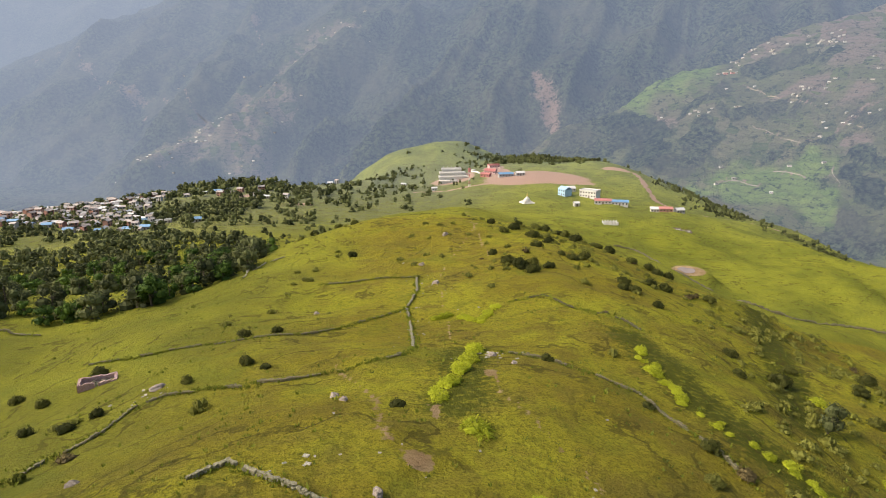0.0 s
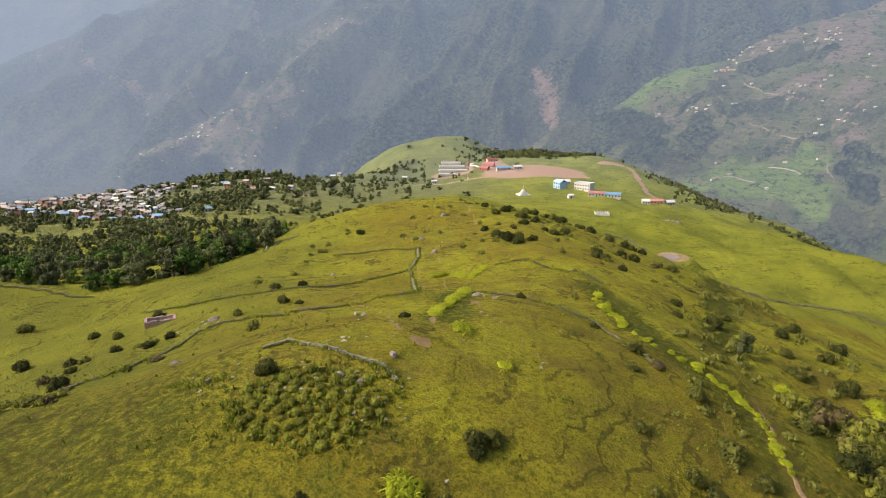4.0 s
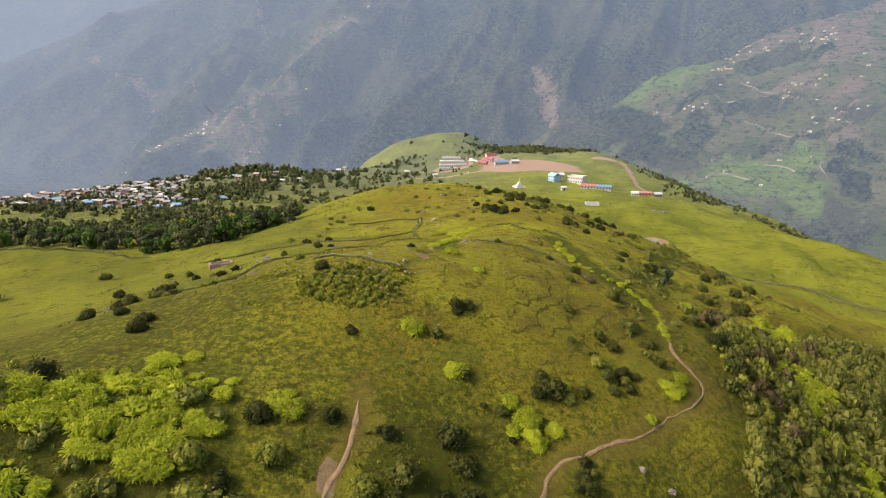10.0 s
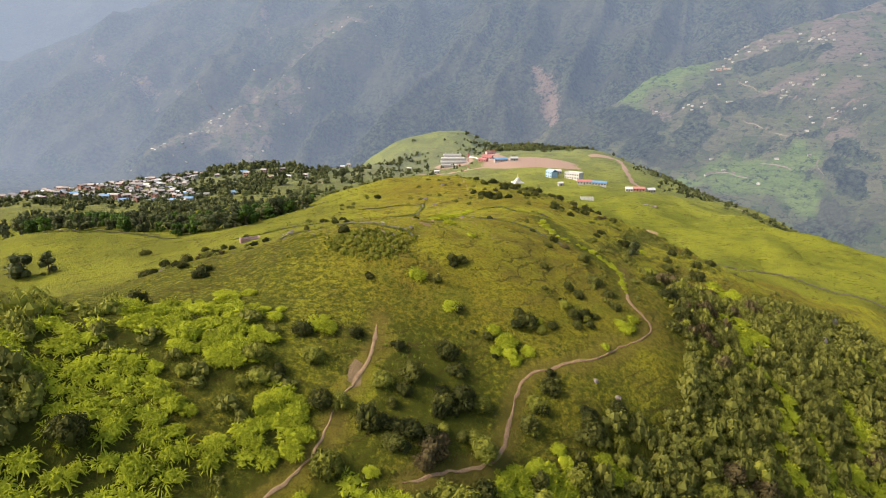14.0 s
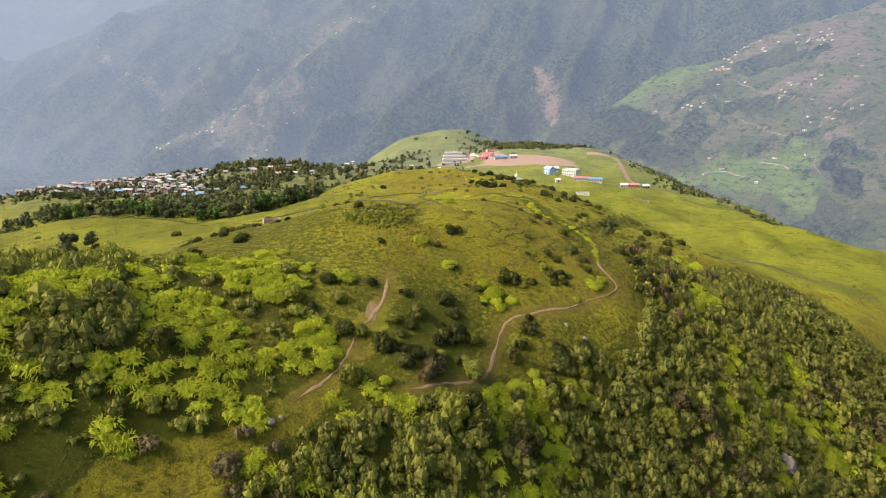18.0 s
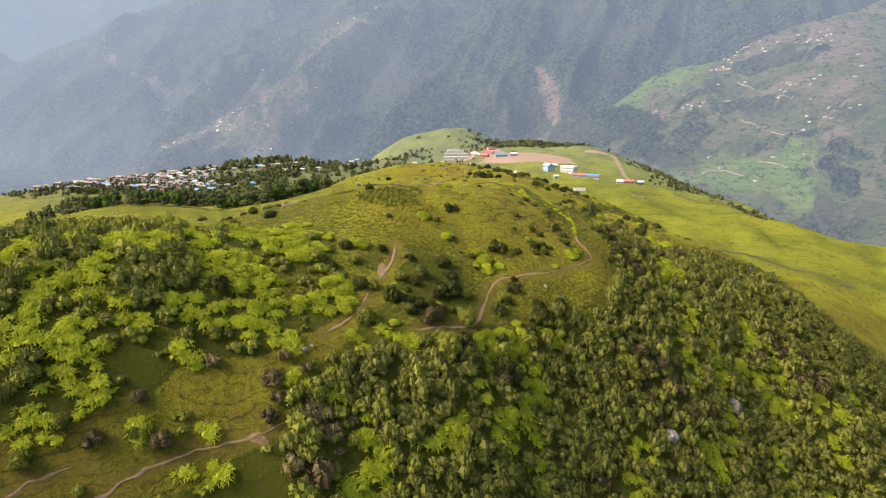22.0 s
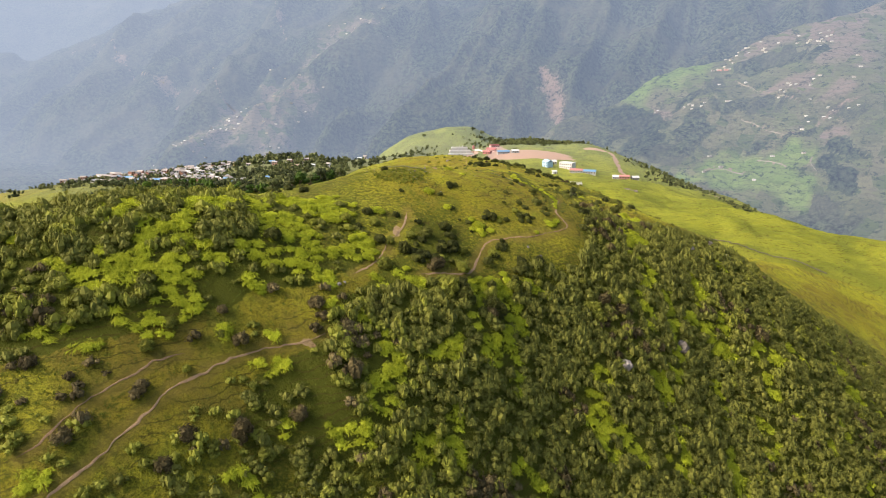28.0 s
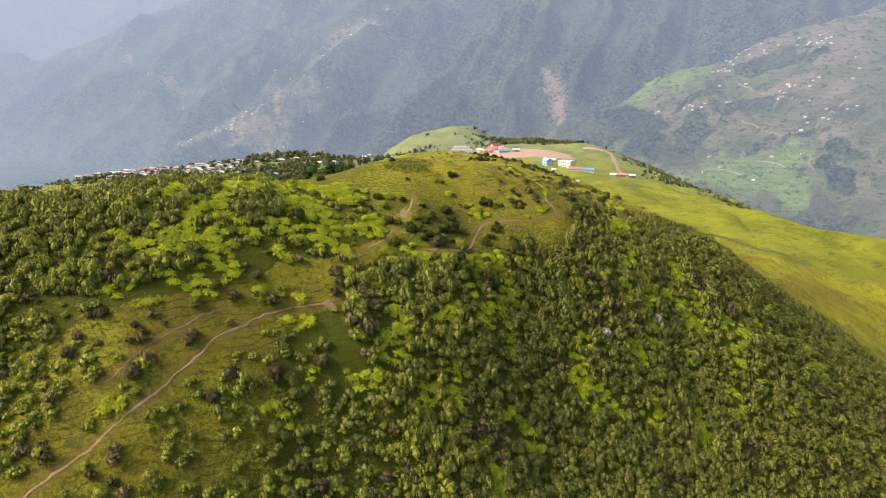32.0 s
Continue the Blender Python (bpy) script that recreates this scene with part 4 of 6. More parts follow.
# ---- shrubs and trees of the hillside ----
TRAIL_LINES = [line for half, line in TRAILS[:4]]


# mounds of lime green fern: x, y, half-sizes
FERNS_CREST = ((-34, 0.8, 4.4, 4), (-30.2, 6.2, 3.8, 3), (-25.1, -2.2, 5.5, 5.4), (-27.5, 9.5, 2.7, 2.2), (-23.2, 6, 4.5, 2.2), (-40.6, -7, 3.9, 3.6), (-37.9, -10.8, 2.7, 1.8), (-29.8, -14.1, 5, 4), (-25.4, -17.7, 5, 3), (-33.4, -19, 3.6, 1.5), (-16.4, -10.7, 3.6, 3.3), (-14.6, -13.4, 2.4, 2.2),
               (-14.3, 5, 1.5, 1.5), (11.9, 8.2, 2.8, 2.8), (31, 18.6, 1.1, 2.4), (16.7, 15, 2, 1.1), (58.5, 49.2, 6.2, 3.4), (57.4, 33.4, 4.5, 3.6), (54.7, 25.8, 1.6, 4.6), (10.6, -6.9, 3.2, 1.8), (16.9, -4.3, 2.1, 2.3))
FERNS_LOBE = ((-51.5, -18.1, 5, 2), (-47.2, -16.1, 3.7, 2.6), (-44, -13.1, 3.7, 2), (-37.6, -13.2, 2.3, 2.2), (-47.4, -28.5, 5, 2.1), (-41.2, -29.3, 2.8, 1.5), (-46.7, -34.9, 4, 2.2), (-44.9, -38.7, 3.9, 1.4), (-35.2, -25.9, 3.3, 2), (-30.2, -10.3, 4, 2), (-26.7, -18.5, 4, 3), (-31.4, -24.5, 4.9, 1.6),
              (-24.3, -24.4, 5.5, 1.5), (-33.2, -31.7, 2.3, 1), (-16.8, -13.3, 3, 3.2), (-9.8, -19.5, 2.3, 1.8), (-4.7, -16.7, 2.6, 2), (-18.9, -29.2, 1.6, 1.4), (-14.6, -29.5, 1.2, 1.4), (-41, -41.1, 4.2, 1), (-28.1, -37.9, 2.6, 0.8))
FERNS_FLANK = ((8.8, -10.9, 3.2, 4), (15.5, -9.2, 2, 5.4), (23.2, -3, 3.1, 1), (11.5, -21.3, 3.4, 4), (3, -28.7, 2.5, 2.3), (61.9, 8.8, 2, 9), (54, 5.8, 2.2, 3), (71.8, 14.8, 3.6, 2.4), (79.9, 18.2, 3, 3.5), (76.6, 11.2, 4.6, 2), (91, 14.2, 5, 2.2), (59.3, -2.1, 3.1, 1.4), (52.7, 8.7, 1.8, 3),
               (38.2, -12.9, 2.4, 2.2), (58.6, 19.6, 2.6, 3.4), (92.6, 16.1, 6, 2), (88.8, 6.9, 2.6, 2.8), (36.3, -20.4, 3.4, 3.9), (44, -21.2, 4, 2.2), (84.2, -4.5, 3, 4.2), (20.3, -37.5, 6, 2), (70.9, -15.4, 2.4, 4.9), (55.2, -19.9, 3.2, 1.6), (19.1, -12, 1.6, 4), (74, 25.4, 2, 6))
FERNS_SLOPE = ((-58.8, -41.7, 6, 1.7), (-48.7, -36.8, 5.6, 1.8), (-49.1, -46, 5.4, 1.6), (-42.7, -40.9, 5, 1.5), (-57.3, -51.2, 8, 0.9), (-37, -41.2, 3.2, 1.3), (-27.3, -42.7, 3, 1.7), (-16.8, -48.6, 4, 1.3), (-24.7, -50.9, 1.8, 1.5), (-12.2, -47.1, 2.8, 1.8), (-7.2, -34.9, 2.4, 2.6), (-52.3, -68.6, 2.4, 1.4), (-29.1, -58.8, 4, 1), (2.5, -28.8, 2.6, 2.7), (-1.6, -45.2, 2.1, 3), (102.8, 22.3, 4.2, 2.4), (123.8, 25.7, 3.4, 7))


def lime_share(x, y):
    """True where fern mounds grow; a few stray ones in the thickets."""
    u, v = x + 1.1 * lumps(x / 2.1, y / 2.1, 101), y + 0.9 * lumps(x / 2.1, y / 2.1, 102)
    out = np.zeros(len(x), bool)
    for cx, cy, rx, ry in FERNS_CREST + FERNS_LOBE + FERNS_FLANK + FERNS_SLOPE:
        out |= np.hypot((u - cx) / rx, (v - cy) / ry) < (0.95 if cy > -12 else 1.08)
    stray = fractal(x / 4 + 0.05 * y, y / 13, 3, 101) > np.where(x < 30, 0.72, 0.86)
    return out | stray & (inside(x, y, THICKET) | inside(x, y, LOBE))


def cover(x, y):
    """How thickly shrubs stand, 0 to 1."""
    d = 0.004 + 0 * x
    for cx, cy, rx, ry, k in ((-78, -68, 24, 13, 0.85), (-14, -64, 30, 18, 0.75), (-25, -50, 7, 9, 0.55), (-48, -78, 12, 8, 0.25), (-34, -16, 20, 22, 0.42), (-46, -32, 12, 8, 0.6), (-4, -6, 11, 9, 0.34), (10, 0, 11, 8, 0.30), (11, 9, 14, 6, 0.16), (48, 54, 14, 20, 0.34), (62, 95, 22, 40, 0.2), (84, 145, 14, 40, 0.22), (50, 72, 8, 30, 0.22),
                              (-42, 46, 9, 18, 0.10), (28, 28, 9, 16, 0.26), (14, 150, 24, 40, 0.07), (40, 150, 14, 50, 0.16), (-30, 150, 10, 60, 0.03)):
        d = np.maximum(d, k * oval(x, y, cx, cy, rx, ry, 0.4))
    d = np.where(inside(x, y, LOBE), np.maximum(d, 0.78), d)
    d = np.where(inside(x, y, THICKET), np.where((y > 40) & (x < 60), 0.80, 0.97), d)
    slope = np.where(y < -40, 0.09, 0.04) + 0.28 * smooth_step(-50, -62, y) + 0.14 * (fractal(x / 12, y / 12, 2, 103) > 0.2) * (y < -36) + 0.5 * oval(x, y, -74, -72, 14, 10) + 0.30 * oval(x, y, -25, -58, 10, 12)
    d = np.where(inside(x, y, STRIP), slope, d)
    d = d * (1 - 0.95 * oval(x, y, 27, 11, 11, 5.5, 0.2)) * (1 - 0.4 * oval(x, y, 27, 4, 6, 5, 0.3))
    near_trail = np.min([line_distance(x, y, line) for line in TRAIL_LINES], axis=0)
    return np.where(near_trail < 1.3, 0, np.maximum(d, 0.97 * lime_share(x, y)))


def scatter_shrubs():
    gx, gy = np.meshgrid(np.arange(-150, 200, 1.75), np.arange(-100, 205, 1.15))
    x, y = gx.ravel() + rng.uniform(-1.2, 1.2, gx.size), gy.ravel() + rng.uniform(-1.0, 1.0, gx.size)
    ferny, far_off = lime_share(x, y), (x > 82) | (x < -78)
    chance = cover(x, y)
    chance = np.where(chance < 0.7, chance * 0.55, np.where(y > 48, 0.7 * chance, chance)) * np.where(ferny, 0.85, 1.0) * np.where(far_off, 0.7, 1.0)
    keep = rng.uniform(0, 1, len(x)) < chance
    x, y = x[keep], y[keep]
    z = land(x, y)
    lime = lime_share(x, y)
    mood = fractal(x / 11, y / 11, 2, 105) + rng.normal(0, 0.45, len(x))
    dense = inside(x, y, THICKET) | inside(x, y, LOBE)
    slope = inside(x, y, STRIP)
    out = {"dark": [], "olive": [], "russet": [], "lime": []}
    for i in range(len(x)):
        kind = "lime" if lime[i] else "dark" if mood[i] < (0.1 if x[i] < 5 else 0.8) - 0.9 * slope[i] else "olive" if mood[i] < 1.1 - 0.8 * slope[i] else "russet"
        w = (rng.uniform(1.7, 2.4) if rng.uniform() < 0.3 else rng.uniform(1.0, 1.7)) * (1.0 if y[i] < 12 or x[i] > 60 else 0.75) if dense[i] else rng.uniform(0.8, 1.8) if y[i] < 6 else rng.uniform(0.5, 1.2)
        if kind == "lime":
            w = min(w, 1.5) * (0.9 if dense[i] else 0.85) + 0.25
        h = w * (rng.uniform(0.95, 1.5) if kind != "lime" and dense[i] else rng.uniform(0.75, 1.2) if kind != "lime" else rng.uniform(0.75, 1.15))
        out[kind].append((x[i], y[i], z[i], w, h, rng.uniform(0, 6.28), rng.uniform(0, 1) * (1.0 if kind == "lime" or (y[i] < 14 and x[i] < 20) else 0.42)))
    return out


SHRUBS = scatter_shrubs()
# shrubs that stand alone on the open crest: x, y, half-width
CREST_SHRUBS = ((5, 24, 1.2), (3.6, 22.6, 1.0), (-9, 16.5, 0.9), (-35, 19, 1.7), (-45, 51, 1.0), (-41, 42, 1.5), (-39, 35, 1.4), (-43, 34, 1.7), (-43, 58, 1.0), (-38, 57, 1.2), (-36, 59.5, 1.0), (-55, 74, 1.3),
                (-78, 91, 2.0), (22, 41, 1.0), (21, 53, 0.9), (28, 38, 1.4), (-14.5, 30, 1.3), (-28, 85, 1.4), (-23, 85, 1.2), (-22, 67, 1.1), (-19, 64, 0.8), (-28, 64, 1.0), (-46, 78, 1.6), (-46, 36.5, 1.3), (-48, 32, 1.2))
BACK_SHRUBS = ((-20, 150, 1.6), (-27, 126, 1.1), (28, 160, 2.2), (25, 138, 2.0), (45, 118, 1.7), (17, 124, 1.6), (21, 120, 1.8), (24, 118, 1.6), (34, 130, 1.7), (-3, 47, 0.9), (13, 63, 1.0), (24, 46, 1.2),
               (20, 162, 1.8), (24, 168, 2.0), (18, 176, 1.7), (30, 150, 1.8), (-50, 59, 1.2), (-49, 70, 1.2), (-51, 36, 1.3), (57, 117, 1.6), (-24, 190, 1.8), (-30, 195, 1.9), (-36, 186, 1.8))
EAST_SHRUBS = ((23, 167, 1.7), (27, 157, 2.3), (33, 186, 2.3), (16, 123, 1.9), (18, 118, 2.3), (20, 114, 2.0), (14, 133, 1.4), (31, 128, 1.7), (29, 130, 1.4), (37, 111, 1.8), (38, 107, 1.5), (48, 118, 1.9), (29, 196, 1.6), (36, 186, 2.0), (40, 184, 2.2), (41, 180, 2.4), (42, 171, 2.4), (47, 166, 2.2), (49, 161, 2.0), (52, 151, 2.0), (56, 149, 2.0), (57, 146, 1.8), (60, 146, 2.0))
FRONT_SHRUBS = ((-38.4, 6.1, 1.9), (-57.4, 47.6, 1.6), (-40.6, 26.5, 1.3), (-60.8, 64.5, 1.6), (-35.8, 22.8, 1.6), (-16.3, 3, 1.8), (-9.7, 4.1, 1.4), (-17.6, -5.1, 1.2), (-12.4, -7.6, 1.9), (-7.1, -8.7, 2.1), (-4.2, 3.6, 1.3), (-2.3, -0.7, 2), (2.1, 5, 2), (3.9, -1.9, 2.4), (1.4, -3.4, 1.7), (14.1, 13.7, 1.9), (12.4, 12.6, 1.3), (8.2, 9.9, 1),
                (22.6, 25.6, 1.2), (28.1, 30.1, 1.9), (16.3, 5.9, 1), (25.2, 3.8, 1.8), (3.8, 13.3, 1.2), (3.3, 23.2, 1.3), (-9.2, 16.9, 0.8), (12.2, -2.2, 1.7), (-6.5, -8.9, 1.7), (-11.4, -26.3, 2), (4.6, -0.8, 1.2), (18, 14.5, 1.1), (-32.8, -20.2, 2.4))
SLOPE_SHRUBS = ((-20.4, -3.7, 1.9), (-21, -7.8, 1), (6.1, -8, 2.2), (-10.7, -14.8, 2.2), (-31.2, -27.4, 1.7), (-10.2, -7.3, 1.4), (-21.6, -3.5, 1.2), (-46.5, -48.5, 1.6), (-36.8, -42.2, 1.2), (-44.4, -44.2, 1.5), (-40.3, -48.9, 0.9), (-26.8, -54.3, 2), (16, 13, 1), (21, 20, 1.2), (24, 18, 1), (-39.4, -32.3, 1.3))
FLANK_SHRUBS = ((47, 74, 2.0), (52, 58, 2.0), (49, 48, 2.2), (41, 39, 2.0), (42.5, 33, 2.3), (43, 28, 2.3), (30, 27, 1.3), (24, 24, 1.3), (67, 84, 1.8), (69, 74, 1.8), (22, 18, 1.6), (30, 23, 1.2), (13, 15, 1.2), (1, 18, 1.0),
                (44, 42, 2.0), (46, 36, 2.0), (40.5, 24, 1.8), (55, 66, 1.7), (60, 76, 1.6), (43, 80, 1.4), (39, 70, 1.2), (52, 80, 1.4), (39, 98, 1.3), (36, 108, 1.4), (63, 68, 1.8), (58, 56, 2.0))
LONE_FERNS = ((11, 9.5, 1.7), (9, 11, 1.3), (26, 13.5, 1.0), (30, 19, 1.3), (17, -9, 1.6), (-2, 18.5, 1.9), (3, 13.5, 1.6), (-28, 9, 1.6), (7, 34, 0.9), (3.5, 43, 1.5), (32.4, 21.5, 1.3), (-26, 6.5, 2.0), (-30, 5, 2.1), (-34, 3, 2.2), (-37, 1, 2.2), (-31, 0.5, 2.2), (-27, 1.5, 2.0), (-29, -2.5, 2.2),
              (-18, -10, 2.0), (-16.5, -8, 1.7), (10.5, 9.5, 1.7), (-14, 6, 0.9), (45, 50, 1.8), (47, 47, 1.8), (63, 50, 2.0), (60, 53, 1.8), (50, 70, 1.4), (11, 8, 1.6), (-39, 3, 2.0), (-34, 6, 1.8))


def hedge(line, step, half, stray):
    """Shrubs in a row along a line."""
    out = []
    for (ax, ay), (bx, by) in zip(line[:-1], line[1:]):
        n = max(1, round(math.hypot(bx - ax, by - ay) / step))
        out += [(ax + (bx - ax) * k / n + rng.normal(0, stray), ay + (by - ay) * k / n, half * rng.uniform(0.6, 1.25)) for k in range(n) if rng.uniform() < 0.85]
    return out


FERN_ROWS = hedge(((5.3, 68.5), (3.6, 60.7), (2.0, 55.0), (0.8, 49.1)), 0.8, 1.15, 0.3) + hedge(((0.2, 90.0), (3.7, 91.7), (7.1, 84.6), (8.5, 89.7), (12.1, 93.6)), 1.3, 1.2, 0.5) + hedge(((25.2, 70.2), (25.6, 61.6), (26.5, 53.3), (28.7, 49.2), (31.3, 47.1), (33.3, 44.1), (35.3, 40.9), (36.0, 37.8)), 1.15, 0.85, 0.5) + hedge(((34.5, 42), (35, 37), (33, 28)), 1.2, 0.8, 0.4)


def stand_shrubs():
    crowns = {"dark": LEAF_DARK, "olive": LEAF_OLIVE, "russet": LEAF_RUSSET, "lime": LEAF_LIME}
    words = {"dark": ("dark green evergreen shrub with small dense leaves", "shrub"), "olive": ("olive green scrubby shrub on the grass slope", "shrub"),
             "russet": ("reddish brown half bare shrub", "shrub"), "lime": ("bright lime green fern shrub with drooping fronds", "fern shrub")}
    lone = {"dark": CREST_SHRUBS + BACK_SHRUBS + EAST_SHRUBS + FRONT_SHRUBS + FLANK_SHRUBS, "lime": LONE_FERNS + tuple(FERN_ROWS), "olive": tuple((-10 + 6.5 * math.cos(2.4 * k) * (k / 80) ** 0.5, 25.5 + 4.4 * math.sin(2.4 * k) * (k / 80) ** 0.5, 0.35 + 0.4 * ((k * 7) % 10) / 10) for k in range(80)) + SLOPE_SHRUBS, "russet": ((0.2, -10.3, 2.2), (-0.6, -12, 1.5), (1.2, -8.6, 1.4), (-33.5, -41.6, 1.9), (-21, -32.7, 1.7), (-37.5, -38.4, 1.3), (-61.1, -55.6, 1.7), (-45.5, -53.6, 1.8), (-22.6, -47.8, 1.9), (-37.8, -57, 2), (-30.5, -53.1, 2.2), (-52.5, -63.5, 2), (-39.5, -61.6, 1.8), (-22.4, -30.4, 2.1), (-20, -6, 1))}
    quota = {"dark": 180, "olive": 130, "russet": 36, "lime": 270}
    for kind, spots in SHRUBS.items():
        shapes = LIME_SHAPES if kind == "lime" else SHRUB_SHAPES
        r = np.random.default_rng(5)
        stems = [limbs(r, 4, 0.5, 0.45, 0.035) for _ in shapes]
        models = plant_models("fern_shrub" if kind == "lime" else "shrub", shapes, stems, crowns[kind], *words[kind], words[kind][1] + "s on the hillside")
        n = 0
        for x, y, w in lone[kind]:
            plant(models, n, x, y, 0.9 * w, w * rng.uniform(0.75, 1.15), rng.uniform(0, 6.28))
            n += 1
        near = [s for s in spots if s[1] > -16]
        near.sort(key=lambda s: abs(s[0] - 5) + 0.4 * abs(s[1] - 15))
        chosen = set(near[:quota[kind] - n])
        for s in near[:quota[kind] - n]:
            plant(models, n, s[0], s[1], s[3], s[4], s[5])
            n += 1
        scatter_mesh(kind + "_thicket", [s for s in spots if s not in chosen], FERN_SHAPES if kind == "lime" else THICKET_SHAPES, crowns[kind], "thicket of many " + words[kind][0].replace("shrub", "shrubs"), "thicket", None if kind == "lime" else DISTANT_SHAPES, 0.6 if kind == "lime" else 0.3)


stand_shrubs()


def scatter_weeds():
    x, y = rng.uniform(-125, 120, 120000), rng.uniform(-100, 190, 120000)
    want = 0.03 + 0.42 * smooth_step(0, -30, y) + 0.2 * smooth_step(0.1, 0.7, fractal(x / 9, y / 9, 3, 111)) + 0.8 * oval(x, y, -10, 26, 8, 6, 0.3) + 0.08 * oval(x, y, 3, 18, 14, 10, 0.5) + 0.3 * oval(x, y, 0, 0, 24, 12) + 0.6 * smooth_step(0.3, 0.6, fractal(x / 4.5, y / 4.5, 2, 112)) * oval(x, y, 6, 22, 30, 22)
    bare = np.min([line_distance(x, y, line) for line in TRAIL_LINES], axis=0) > 1.1
    keep = (rng.uniform(0, 1, len(x)) < want) & bare & ~inside(x, y, THICKET)
    x, y = x[keep], y[keep]
    z = land(x, y)
    big = oval(x, y, -10, 26, 8, 6, 0.3)
    w = rng.uniform(0.12, 0.36, len(x)) + 0.35 * big * rng.uniform(0, 1, len(x))
    spots = [(x[i], y[i], z[i], w[i], w[i] * rng.uniform(0.6, 1.1), rng.uniform(0, 6.28), rng.uniform(0, 1)) for i in range(len(x))]
    scatter_mesh("weeds", spots, WEED_SHAPES, WEED, "low weeds and tussocks in the grazed grass", "weeds")


scatter_weeds()

WOOD = ((-44, 148), (-52, 185), (-62, 235), (-80, 290), (-120, 340), (-250, 352), (-275, 290), (-190, 158), (-120, 130), (-80, 120), (-60, 126))


def scatter_trees():
    step = 5.6
    gx, gy = np.meshgrid(np.arange(-280, -40, step), np.arange(100, 360, step))
    x, y = gx.ravel() + rng.uniform(-2.2, 2.2, gx.size), gy.ravel() + rng.uniform(-2.2, 2.2, gx.size)
    d = np.where(inside(x, y, WOOD), np.where((x > -70) & (y < 200), 0.95, 0.84), 0.0) * np.where((fractal(x / 34, y / 34, 2, 113) > 0.35) & (x < -75), 0.3, 1.0)
    for cx, cy, rx, ry in ((-84, 152, 20, 13), (-106, 240, 22, 14), (-205, 330, 40, 16), (-150, 215, 34, 14), (-97, 212, 18, 22), (-120, 345, 36, 22), (-72, 186, 12, 14), (-150, 170, 24, 10)):
        d = d * (1 - 0.97 * oval(x, y, cx, cy, rx, ry, 0.25))
    keep = rng.uniform(0, 1, len(x)) < d
    return [(a, b, rng.uniform(4.6, 8.2) * (1.05 if a > -75 else 0.85)) for a, b in zip(x[keep], y[keep])]


def stand_trees():
    r = np.random.default_rng(6)
    trunks = [tree_trunk(r, 1.0) for _ in TREE_SHAPES]
    dark = plant_models("tree", TREE_SHAPES, trunks, LEAF_TREE, "dark green broadleaf tree with a dense rounded crown", "tree", "trees of the wood")
    light = plant_models("tree", TREE_SHAPES[:3], trunks[:3], LEAF_BRIGHT, "fresh green broadleaf tree at the edge of the wood", "tree", "trees of the wood")
    spots = scatter_trees()
    spots.sort(key=lambda s: s[1] - 0.6 * s[0])
    for i, (x, y, h) in enumerate(spots[:290]):
        w = h * rng.uniform(0.95, 1.35)
        plant(light if rng.uniform() < 0.35 else dark, i, x, y, w, h, rng.uniform(0, 6.28), 0.13)
    plant(dark, 1, 44.5, 60, 3.6, 3.8, 0.4)
    plant(dark, 2, -100, 74, 7.5, 6.0, 1.4)
    plant(dark, 3, -96, 78, 6.0, 5.2, 2.0)
    rest = [(x, y, height(x, y), h * 1.15, h, rng.uniform(0, 6.28), rng.uniform(0, 1)) for x, y, h in spots[290:]]
    # trees between the houses, on the ridge behind and down the rims
    among_houses = ((-160, 455, 60, 60, 90, 4.5, 9), (-70, 500, 80, 90, 80, 3, 6.5), (-320, 470, 90, 50, 60, 3, 6), (-240, 520, 90, 30, 34, 4, 9), (-190, 590, 60, 45, 60, 6, 12), (-110, 540, 70, 60, 50, 4, 8), (-150, 400, 50, 30, 26, 4, 8), (-285, 375, 50, 18, 50, 4, 7), (-325, 410, 40, 20, 45, 3.5, 6.5), (-200, 360, 60, 14, 26, 4, 7), (-255, 430, 45, 35, 90, 3, 6), (-230, 470, 50, 25, 40, 3, 6))
    rims = ((-40, 590, 80, 30, 34, 3, 6), (135, 690, 90, 34, 230, 3, 6.5), (-30, 668, 85, 14, 90, 2.5, 5.5), (110, 730, 50, 18, 60, 4, 8), (266, 560, 40, 66, 170, 2, 6), (300, 450, 16, 40, 90, 2, 5), (60, 690, 30, 18, 8, 2.5, 4), (-100, 380, 40, 24, 24, 2.5, 5), (-75, 330, 30, 40, 26, 2.5, 5), (-45, 250, 14, 60, 26, 2, 4), (60, 250, 16, 60, 26, 1.5, 3))
    for cx, cy, rx, ry, n, lo, hi in among_houses + rims:
        for _ in range(n):
            x, y = cx + rng.normal(0, 0.55) * rx, cy + rng.normal(0, 0.55) * ry
            h = rng.uniform(lo, hi)
            rest.append((x, y, height(x, y), h * rng.uniform(0.9, 1.4), h, rng.uniform(0, 6.28), rng.uniform(0, 1)))
    shapes = [tree_crown(np.random.default_rng(120 + i), 40, 0.12, 1.0, 0.34 + 0.06 * i, 5, 4) for i in range(4)]
    shapes = [(v - np.array([0, 0, 0.19]), q) for v, q in shapes]
    scatter_mesh("far_trees", rest, shapes, LEAF_TREE, "scattered dark trees among houses and fields", "trees", drape=0.0)


stand_trees()


# ---- stones, walls and the ruin ----
CUBE_V = np.array([(x, y, z) for z in (-0.5, 0.5) for y in (-0.5, 0.5) for x in (-0.5, 0.5)])
CUBE_Q = np.array([(0, 2, 3, 1), (4, 5, 7, 6), (0, 1, 5, 4), (2, 6, 7, 3), (0, 4, 6, 2), (1, 3, 7, 5)])


